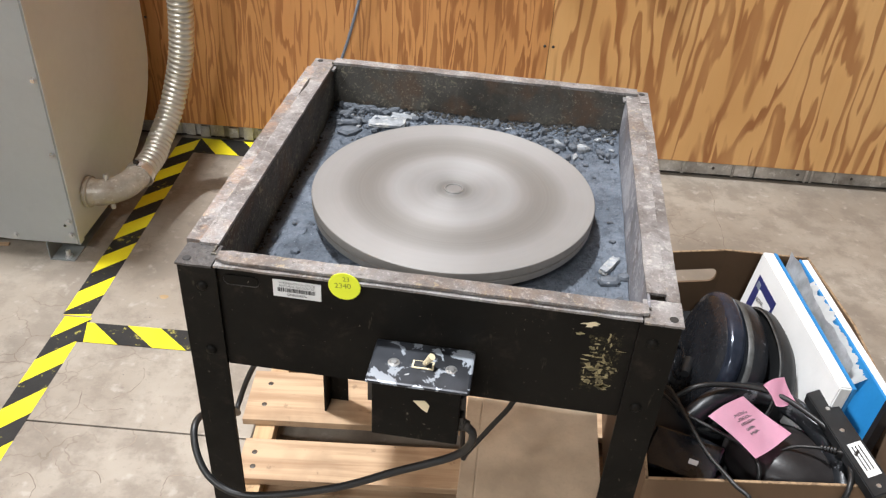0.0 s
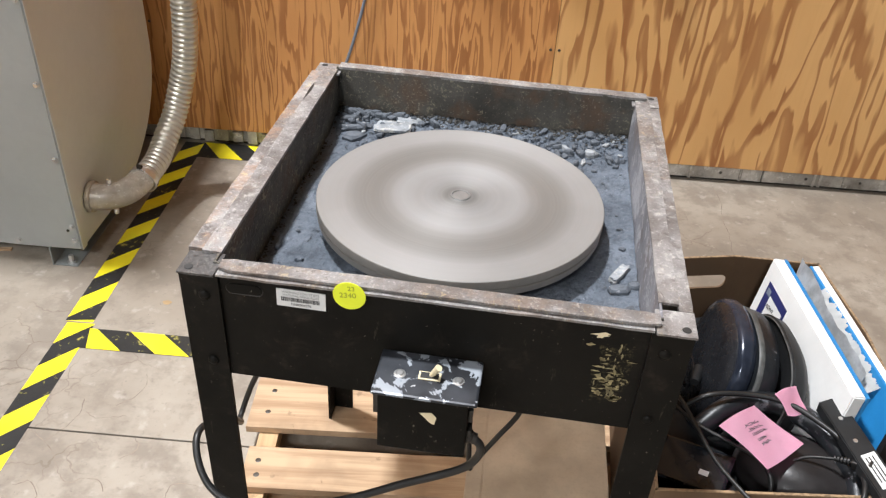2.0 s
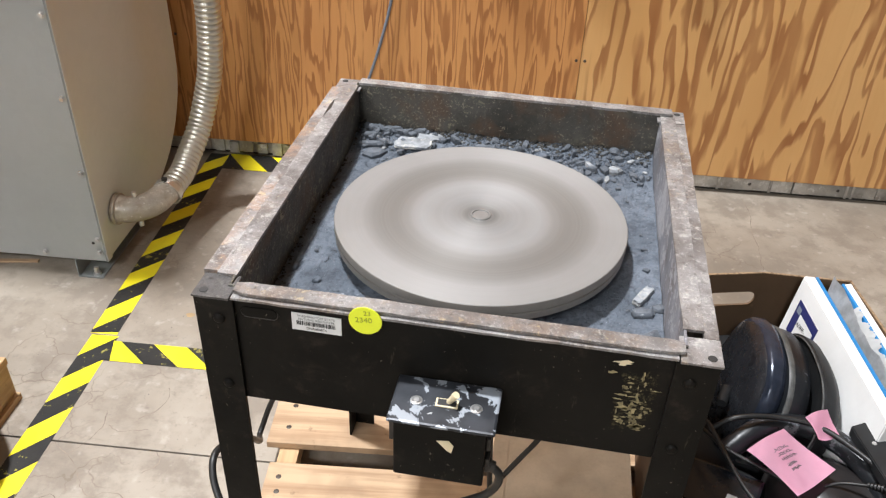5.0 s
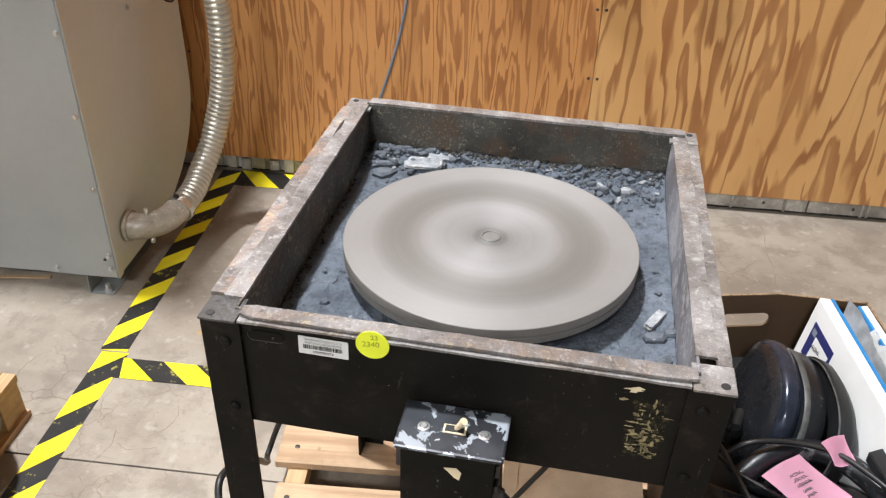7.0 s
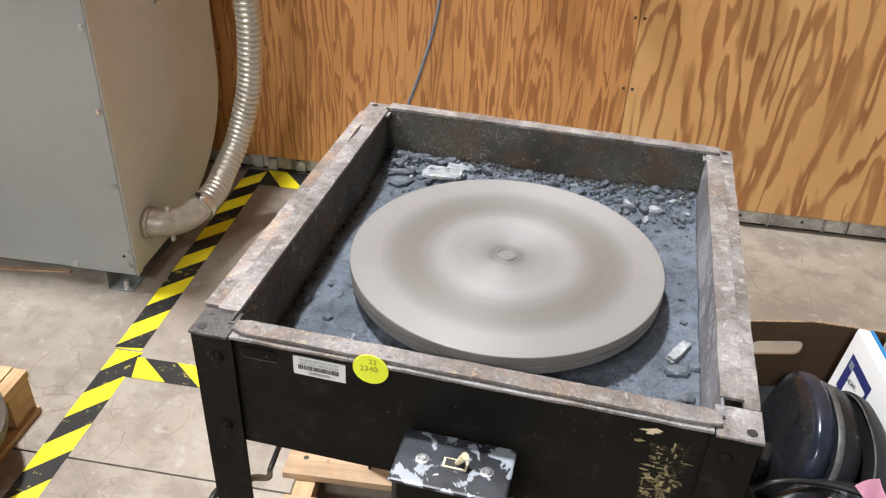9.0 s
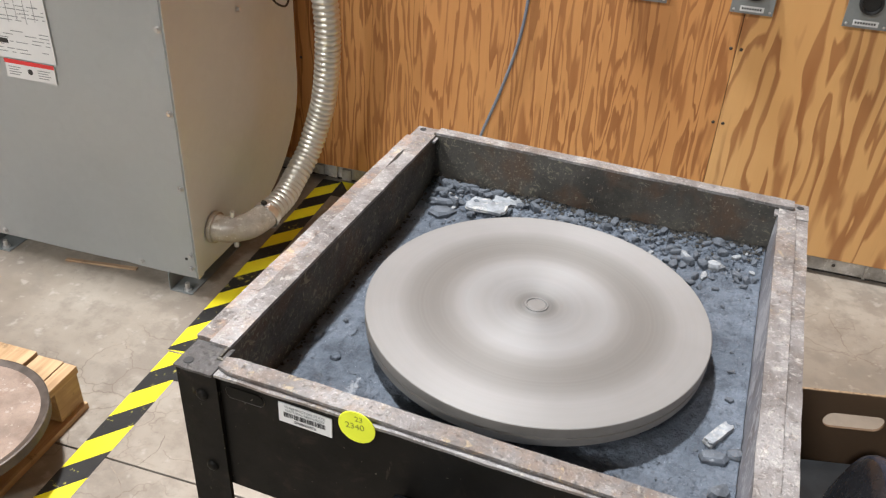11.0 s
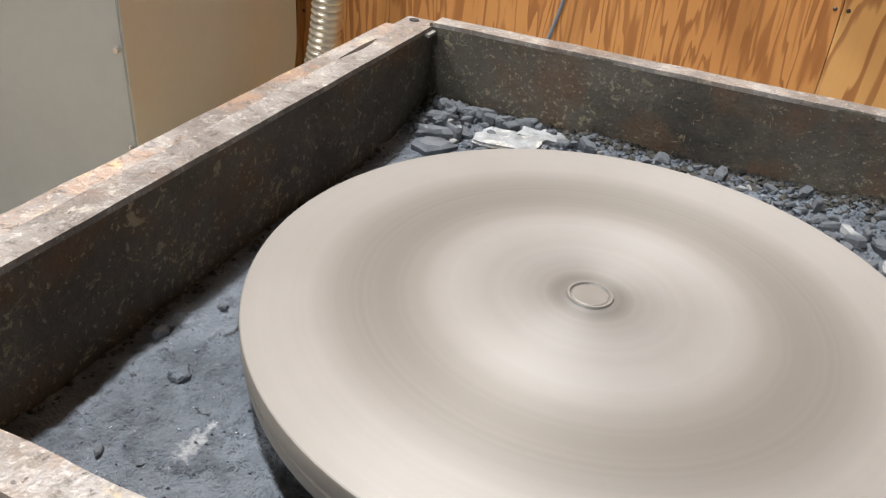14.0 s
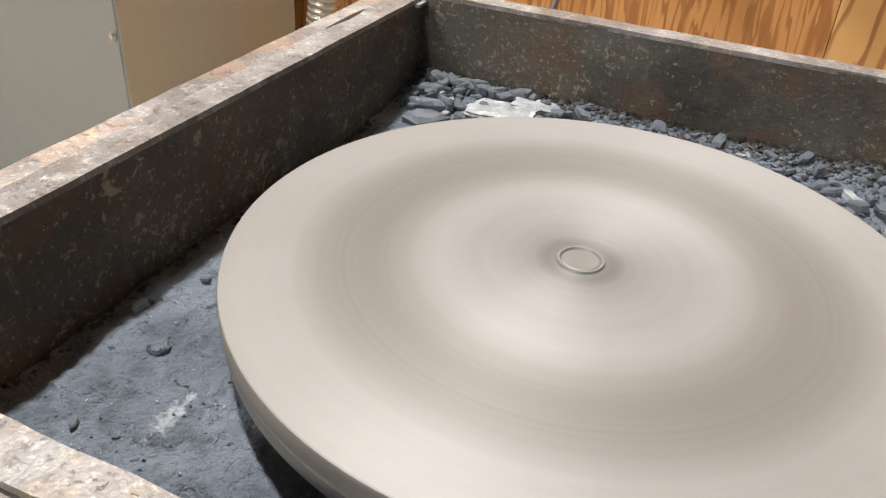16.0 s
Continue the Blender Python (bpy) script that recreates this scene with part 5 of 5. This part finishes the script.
def left_pallet():
    p = thing("pallet", "pine pallet with a rusty steel plate on it", "pallet", pose(-0.990, 0.268, 0, 0, 0, 4.2))
    for x0, x1, back in ((-0.030, 0.0, 0.0), (-0.095, -0.033, 0.002), (-0.215, -0.105, 0.010), (-0.36, -0.25, 0.004), (-0.52, -0.40, 0.008), (-0.70, -0.57, 0.0), (-0.9, -0.76, 0.006)):
        part("deck_board", block(x0, x1, -0.75, back, 0.096, 0.114, 0.0015), PINE_Y, p)
    for y0 in (-0.07, -0.40, -0.745):
        for x0 in (-0.065, -0.50, -0.88):
            part("block", block(x0, x0 + 0.062, y0, y0 + 0.068, 0.016, 0.0955, 0.0015), PINE_Y, p)
    part("bottom_board", block(-0.085, 0.006, -0.75, -0.001, 0.0, 0.0155, 0.001), PINE_Y, p)
    part("bottom_board", block(-0.9, -0.80, -0.75, -0.001, 0.0, 0.0155, 0.001), PINE_Y, p)
    d = thing("steel_plate", "round rusty steel plate with a raised rim lying on a pallet", "steel plate", pose(-1.075, 0.03, 0.1145))
    r = 0.178
    part("plate", lathe([(0, 0.020), (0.05, 0.0205), (0.12, 0.0195), (r - 0.016, 0.020)], 80), RUST, d, smooth=30)
    part("rim", lathe([(r - 0.016, 0.020), (r - 0.009, 0.0225), (r - 0.003, 0.0245), (r, 0.0235), (r, 0.002), (r - 0.003, 0.0), (0, 0)], 80), PLATE_RIM, d, "dark raised rim", smooth=30)


def carton():
    c = thing("cardboard_box", "open brown cardboard box full of odds and ends", "cardboard box")
    rim = [(0.302, -0.100), (0.655, -0.052), (0.700, 0.150), (0.692, 0.310), (0.655, 0.508), (0.496, 0.502), (0.306, 0.450)]
    low, high, th = DECK + 0.005, 0.40, 0.005
    mid = Vector((0.50, 0.2))
    n = len(rim)
    for i in range(n):
        a, b = Vector(rim[i]), Vector(rim[(i + 1) % n])
        nrm = Vector((-(b - a).y, (b - a).x)).normalized()
        if nrm.dot(mid - a) < 0:
            nrm = -nrm
        u = b - a
        def wall(u0, u1, z0, z1):
            return slab((*(a + u * u0), z0), (*(u * (u1 - u0)), 0), (*(nrm * th), 0), (0, 0, z1 - z0))
        if i == 5:
            # a wall with a rounded hand hole
            bm = bmesh.new()
            length, zc = u.length, 0.342
            outer = [(0, low), (length, low), (length, high), (0, high)]
            hole = [(0.055 + math.copysign(0.033, math.cos(q)) + 0.016 * math.cos(q), zc + 0.016 * math.sin(q)) for q in np.linspace(0.1, 2 * math.pi + 0.1, 20, endpoint=False)]
            edges = []
            for ring in (outer, hole):
                vs = [bm.verts.new((*(a + u.normalized() * p), z)) for p, z in ring]
                edges += [bm.edges.new((vs[q], vs[(q + 1) % len(vs)])) for q in range(len(vs))]
            bmesh.ops.triangle_fill(bm, edges=edges, use_beauty=True)
            got = bmesh.ops.extrude_face_region(bm, geom=bm.faces[:])
            for v in got["geom"]:
                if isinstance(v, bmesh.types.BMVert):
                    v.co += Vector((*(nrm * th), 0))
            w = part("box_wall", bm, CARD, c, "brown wall with a hand hole")
        else:
            w = part("box_wall", wall(0, 1, low, high), CARD, c)
        part("cut_edge", slab((*(a + nrm * 0.0005), high + 0.0002), (*u, 0), (*(nrm * (th - 0.001)), 0), (0, 0, 0.0012)), CARD_EDGE, w)
    part("box_floor", prism([tuple(mid + (Vector(q) - mid) * 0.97) for q in rim], low, low + 0.005), CARD, c)
    part("packing", prism([tuple(mid + (Vector(q) - mid) * 0.94) for q in rim], low + 0.006, 0.27, 0.01), MATT, c, "dark jumbled packing at the bottom")


def odds_and_ends():
    g = "things in the cardboard box"
    def arch(profile, ry, rz, steps=64):
        """A shell turned about x with a tall, slightly square outline; profile: (x, share of the radius)."""
        bm = lathe([(q, x) for x, q in profile], steps)
        for v in bm.verts:
            a, r = math.atan2(v.co.y, v.co.x), math.hypot(v.co.x, v.co.y)
            full = (abs(math.cos(a)) ** 2.5 + abs(math.sin(a)) ** 2.5) ** -0.4
            v.co = Vector((v.co.z, r * full * math.sin(a) * ry, r * full * math.cos(a) * rz))
        return bm

    h = thing("welding_helmet", "glossy black welding helmet standing on edge in the box", "helmet", pose(0.430, 0.228, 0.356, 0, 14, 2), group=g)
    part("shell", arch([(-0.022, 0), (-0.0215, 0.45), (-0.0195, 0.75), (-0.016, 0.90), (-0.010, 0.965), (-0.002, 0.985), (0.024, 0.96), (0.024, 0)], 0.106, 0.104), WET, h, smooth=45)
    part("rolled_edge", arch([(-0.012, 0.955), (-0.011, 0.995), (-0.004, 1.03), (0.006, 1.04), (0.014, 1.02), (0.020, 0.97)], 0.105, 0.103), POLISH, h, "polished blue-black rolled edge", smooth=60)
    part("knob", lathe([(0, 0.022), (0.007, 0.022), (0.009, 0.018), (0.009, -0.02), (0, -0.02)], 16, m=pose(-0.030, -0.030, -0.010, 90, 0, -20)), MATT, h, smooth=40)
    part("lens_frame", tube([(-0.021, 0.035 * math.cos(k) + 0.02, -0.045 + 0.022 * math.sin(k)) for k in np.linspace(0, 2 * math.pi, 25)], 0.0025, 6), GLOSS, h, smooth=60)
    h = thing("welding_helmet", "scuffed dull black helmet between two others", "helmet", pose(0.462, 0.218, 0.348, 0, 14, 2), group=g)
    part("shell", arch([(-0.014, 0), (-0.014, 0.92), (-0.012, 0.985), (-0.006, 1.0), (0.014, 0.99), (0.022, 0.95), (0.024, 0.88), (0.024, 0)], 0.110, 0.107), SCUFFED, h, smooth=40)
    part("edge_bead", arch([(-0.013, 0.96), (-0.015, 0.985), (-0.012, 1.008), (-0.006, 1.003)], 0.110, 0.107), GREY_BEAD, h, "worn chipped edge", smooth=60)
    for k in range(7):
        q = 0.25 + 0.32 * k
        part("rivet", bolt_head(0.0028, 0.0016, pose(0.004, -0.1095 * math.sin(q), 0.1065 * math.cos(q), math.degrees(q))), GLOSS, h, smooth=40)
    h = thing("welding_helmet", "matt black dished helmet leaning against a white box", "helmet", pose(0.501, 0.202, 0.336, 0, 15, 4), group=g)
    part("shell", arch([(-0.006, 0), (-0.007, 0.6), (-0.009, 0.90), (-0.012, 0.97), (-0.010, 1.0), (0.006, 0.98), (0.022, 0.88), (0.032, 0.62), (0.034, 0)], 0.121, 0.118), MATT, h, smooth=45)
    part("rim_bead", arch([(-0.0105, 0.945), (-0.0135, 0.955), (-0.0140, 0.968), (-0.0115, 0.975)], 0.121, 0.118), GREY_BEAD, h, "thin pale worn bead", smooth=60)
    h = thing("cap", "dark grey plastic cap with a worn curved brim", "cap", pose(0.545, 0.022, 0.320, 0, 0, -25), group=g)
    bm = lathe([(math.sin(a) ** 0.8, math.cos(a)) for a in np.linspace(0, math.pi / 2, 14)] + [(0.97, -0.06)], 44, m=Matrix.Diagonal((0.105, 0.075, 0.058, 1)))
    part("crown", bm, GREYISH, h, smooth=60)
    brim = [(0.386, 0.063, 0.365), (0.420, 0.090, 0.382), (0.458, 0.110, 0.389), (0.511, 0.112, 0.390), (0.562, 0.078, 0.386), (0.596, 0.013, 0.375), (0.600, -0.04, 0.355)]
    bm = tube(smooth_line(brim, 8), 0.017, 12)
    inv = pose(0.545, 0.022, 0.320, 0, 0, -25).inverted()
    for v in bm.verts:
        v.co = inv @ v.co
    part("brim", bm, SCUFFED, h, "worn curved brim", smooth=60)
    b = thing("power_adapter", "glossy black power adapter with a small white label", "adapter", pose(0.385, 0.020, 0.305, 10, -8, -24), group=g)
    part("case", block(-0.055, 0.055, -0.04, 0.04, -0.03, 0.03, 0.005), GLOSS, b)
    part("label", block(0.012, 0.026, -0.012, -0.003, 0.0300, 0.0306), PAPER, b, "small white label")
    b = thing("plastic_case", "black plastic case with a grey clasp", "case", pose(0.425, -0.052, 0.300, -6, 10, 24), group=g)
    part("case", block(-0.03, 0.03, -0.045, 0.045, -0.03, 0.03, 0.006), MATT, b)
    part("clasp", block(-0.012, 0.012, -0.047, -0.044, -0.015, 0.015, 0.002), GREYISH, b)
    # pink paper notes, each from its four corners
    for corners, lab, strokes in ((((0.404, 0.037, 0.402), (0.525, 0.026, 0.398), (0.463, 0.088, 0.408), (0.466, -0.026, 0.392)), "pink paper note with faint handwriting on a cap", 5),
                                  (((0.490, 0.098, 0.424), (0.538, 0.080, 0.412), (0.520, 0.108, 0.440), (0.510, 0.075, 0.405)), "folded pink paper note tucked behind a cap", 0)):
        west, east, north, south = (Vector(q) for q in corners)
        ob = thing("paper_note", lab, "note", group=g)
        bm = bmesh.new()
        spot = lambda a, b: (west * (1 - a) + north * a) * (1 - b) + (south * (1 - a) + east * a) * b + Vector((0, 0, 0.004 * math.sin(a * 4 + b * 3)))
        q = [[bm.verts.new(spot(i / 10, j / 12)) for i in range(11)] for j in range(13)]
        for j in range(12):
            for i in range(10):
                bm.faces.new((q[j][i], q[j][i + 1], q[j + 1][i + 1], q[j + 1][i]))
        bmesh.ops.solidify(bm, geom=bm.faces[:], thickness=0.0005)
        part("sheet", bm, PINK, ob, smooth=60)
        for k in range(strokes):
            start, run = (0.72, 0.34) if k < 3 else (0.60, 0.22)
            line = [spot(start - run * j / 22 + 0.030 * math.sin(j * 1.9 + k), 0.26 + k * 0.085 + (0.03 if k > 2 else 0.0) + 0.026 * math.sin(j * (1.2 + 0.3 * k) + k)) + Vector((0, 0, 0.0008)) for j in range(23)]
            part("pen_stroke", tube(line, 0.0005, 5), PENCIL, ob)
    # the white catalogue, the blue folder and a clear sleeve
    A, B = Vector((0.536, 0.415, 0.462)), Vector((0.592, 0.080, 0.455))
    u, down, wide = B - A, Vector((-0.030, -0.036, -0.135)), Vector((0.021, 0.005, -0.004))
    k = thing("catalogue_box", "white flat box with a navy printed panel", "box", group=g)
    part("body", slab(A, u, down, wide, 0.002), PAPER, k)
    nrm = u.cross(down).normalized()
    if nrm.x > 0:
        nrm = -nrm
    part("printed_panel", slab(A + u * 0.07 + down * 0.22 + nrm * 0.0004, u * 0.24, down * 0.42, nrm * 0.0006), NAVY, k, "navy panel")
    part("panel_window", slab(A + u * 0.13 + down * 0.33 + nrm * 0.0011, u * 0.16, down * 0.28, nrm * 0.0004), PAPER, k)
    part("emblem", slab(A + u * 0.085 + down * 0.28 + nrm * 0.0011, u * 0.04, down * 0.08, nrm * 0.0004), CORD, k)
    face = Matrix((( *u.normalized(), 0), (*(-down).normalized(), 0), (*nrm, 0), (0, 0, 0, 1))).transposed()
    face.translation = A + u * 0.205 + down * 0.42 + nrm * 0.0018
    writing("ADHESIVE", 0.010, face, INK, k)
    part("spine", slab(A + wide + Vector((0.0005, 0, 0)), u, down, wide * 0.25), BLUE, k, "blue back edge")
    A2 = A + Vector((0.070, 0.010, -0.015))
    f = thing("folder", "white-edged blue folder standing in the box", "folder", group=g)
    part("cover", slab(A2, u * 1.02, down, Vector((0.004, 0.001, 0))), BLUE, f)
    part("edge", slab(A2 + Vector((0.005, 0.001, 0)), u * 1.02, down, Vector((0.012, 0.003, 0)), 0.001), PAPER, f, "white edge")
    part("end_band", slab(A2 + u * 1.021, u * 0.03, down, Vector((0.016, 0.004, 0))), GREYISH, f)
    sl = thing("torn_envelope", "torn grey and white padded envelope between the folders", "envelope", group=g)
    bm = bmesh.new()
    rows = []
    for i in range(25):
        s = i / 24
        top = A + u * (0.02 + 0.80 * s) + Vector((0.048, 0.008, 0.018 * (1 - s) - 0.012 + 0.007 * noise.noise(Vector((s * 30, 0, 0)))))
        rows.append([bm.verts.new(top + down * q + Vector((0.004 * math.sin(q * 3 + s * 9), 0, 0))) for q in (0, 0.12, 0.3, 0.9)])
    for a, b in zip(rows, rows[1:]):
        for q in range(3):
            bm.faces.new((a[q], b[q], b[q + 1], a[q + 1]))
    bmesh.ops.solidify(bm, geom=bm.faces[:], thickness=0.004)
    part("envelope", bm, plain("envelope_paper", (0.52, 0.53, 0.54), 0.6, vary=0.25, scale=30), sl, smooth=50)
    bm = bmesh.new()
    rows = []
    for i in range(121):
        s = i / 120
        edge = 0.008 * noise.noise(Vector((s * 12, 3, 0))) + 0.003 * noise.noise(Vector((s * 45, 5, 0))) + 0.002 * noise.noise(Vector((s * 170, 9, 0)))
        row = []
        for w in (0.0, 0.3, 0.6, 0.85, 1.0):
            lump = 0.006 * noise.noise(Vector((s * 18, w * 4, 1)))
            row.append(bm.verts.new(A + u * (0.20 + 0.66 * s + 0.3 * edge * w) + Vector((0.027 + 0.041 * w + edge * w, 0.006, -0.030 - 0.014 * s + 0.022 * w * w + lump + edge * w))))
        rows.append(row)
    for a, b in zip(rows, rows[1:]):
        for q in range(4):
            bm.faces.new((a[q], b[q], b[q + 1], a[q + 1]))
    bmesh.ops.solidify(bm, geom=bm.faces[:], thickness=0.005)
    part("torn_lining", bm, PAPER, sl, "frayed white torn lining", smooth=40)
    # the black bracket bar with a white label
    s = thing("metal_bracket", "black metal bar with holes and a white label", "bracket", group=g)
    o, ub, vb = Vector((0.556, 0.098, 0.420)), Vector((0.048, -0.190, 0.0)), Vector((0.034, 0.018, 0.002))
    wb = ub.cross(vb).normalized() * 0.018
    part("bar", slab(o, ub, vb, -wb if wb.z > 0 else wb, 0.0015), MATT, s)
    up = wb if wb.z > 0 else -wb
    lift = up.normalized() * 0.0006
    part("label", slab(o + ub * 0.55 + vb * 0.25 + lift * 0.2, ub * 0.30, vb * 0.62, lift), PAPER, s, "white label with small print")
    for q in range(3):
        part("print_bar", slab(o + ub * 0.58 + vb * (0.35 + 0.15 * q) + lift * 1.3, ub * 0.22, vb * 0.05, lift * 0.5), INK, s)
    for q in (0.2, 0.42, 0.93):
        part("hole", lathe([(0, 0.0008), (0.0032, 0.0008), (0.0036, 0)], 12, m=Matrix.Translation(o + ub * q + vb * 0.45) @ up.to_track_quat("Z", "Y").to_matrix().to_4x4()), ZINC, s)
    # leads lying over it all
    for name, pts, r in (("lead", [(0.335, 0.10, 0.38), (0.348, 0.075, 0.412), (0.369, 0.019, 0.410), (0.390, -0.043, 0.410), (0.421, -0.097, 0.412), (0.441, -0.118, 0.405), (0.448, -0.128, 0.33)], 0.0032),
                         ("lead", [(0.345, 0.11, 0.37), (0.379, 0.055, 0.382), (0.423, 0.028, 0.382), (0.460, 0.002, 0.382), (0.475, -0.033, 0.375), (0.470, -0.06, 0.33)], 0.0030),
                         ("lead", [(0.36, 0.085, 0.385), (0.393, 0.089, 0.412), (0.451, 0.100, 0.414), (0.510, 0.093, 0.414), (0.554, 0.060, 0.412), (0.585, 0.020, 0.410), (0.593, -0.026, 0.408), (0.582, -0.070, 0.400), (0.57, -0.078, 0.34)], 0.0042)):
        ob = finish(name, tube(smooth_line(pts, 8), r, 8), RUBBER, smooth=60)
        tagged(ob, "thin black cable lying over the things in the box", "cable", g)


def power_plug():
    p = thing("power_plug", "black moulded plug with a ribbed strain relief", "plug", pose(0.592, -0.010, 0.412, 0, 20, 150), group="things in the cardboard box")
    part("body", block(-0.016, 0.012, -0.008, 0.008, -0.006, 0.006, 0.003), RUBBER, p)
    for k in range(5):
        part("rib", lathe([(0.0025, -0.0018), (0.0062 - 0.0005 * k, -0.0014), (0.0062 - 0.0005 * k, 0.0014), (0.0025, 0.0018)], 14, m=pose(0.015 + 0.0046 * k, 0, 0, 0, 90)), RUBBER, p, smooth=40)
    part("cord", tube(smooth_line([(0.010, 0, 0), (0.04, 0.001, -0.001), (0.075, 0.010, -0.004), (0.11, 0.03, -0.02)], 8), 0.0024, 8), RUBBER, p, smooth=60)


def power_cords(owner):
    pts = [(0.052, -0.292, 0.668), (0.064, -0.293, 0.655), (0.060, -0.290, 0.630), (0.040, -0.287, 0.605), (-0.017, -0.285, 0.568), (-0.082, -0.285, 0.527), (-0.151, -0.285, 0.498),
           (-0.206, -0.285, 0.487), (-0.245, -0.275, 0.500), (-0.268, -0.25, 0.525), (-0.275, -0.215, 0.53), (-0.268, -0.15, 0.48), (-0.30, -0.05, 0.36), (-0.32, 0.0, 0.325), (-0.286, 0.02, 0.41), (-0.20, 0.03, 0.50), (-0.10, 0.02, 0.56), (-0.058, 0.02, 0.56)]
    part("power_cord", tube(smooth_line(pts, 10), 0.0044, 10), RUBBER, owner, "thick black rubber power cord looped round a leg", smooth=60)
    pts = [(0.062, 0.02, 0.52), (0.105, -0.04, 0.475), (0.107, -0.05, 0.458), (0.083, -0.05, 0.408), (0.052, -0.05, 0.345), (0.047, -0.05, 0.332), (0.044, -0.05, 0.36), (0.041, -0.06, 0.44), (0.040, -0.10, 0.56), (0.040, -0.15, 0.60)]
    part("motor_cord", tube(smooth_line(pts, 8), 0.0040, 8), RUBBER, owner, smooth=60)


room_shell()
cabinet()
duct()
wall_fittings()
floor_tapes()
machine = table()
tray_dust()
disc = lap_disc()
rubble()
pallet()
left_pallet()
carton()
odds_and_ends()
power_plug()
power_cords(machine)


def motions():
    """The disc turns about its spindle, two turns a second."""
    walk(disc, [(k * 0.1, pose(0, 0, 0.749, 0, 0, -72.0 * k)) for k in range(161)])


motions()
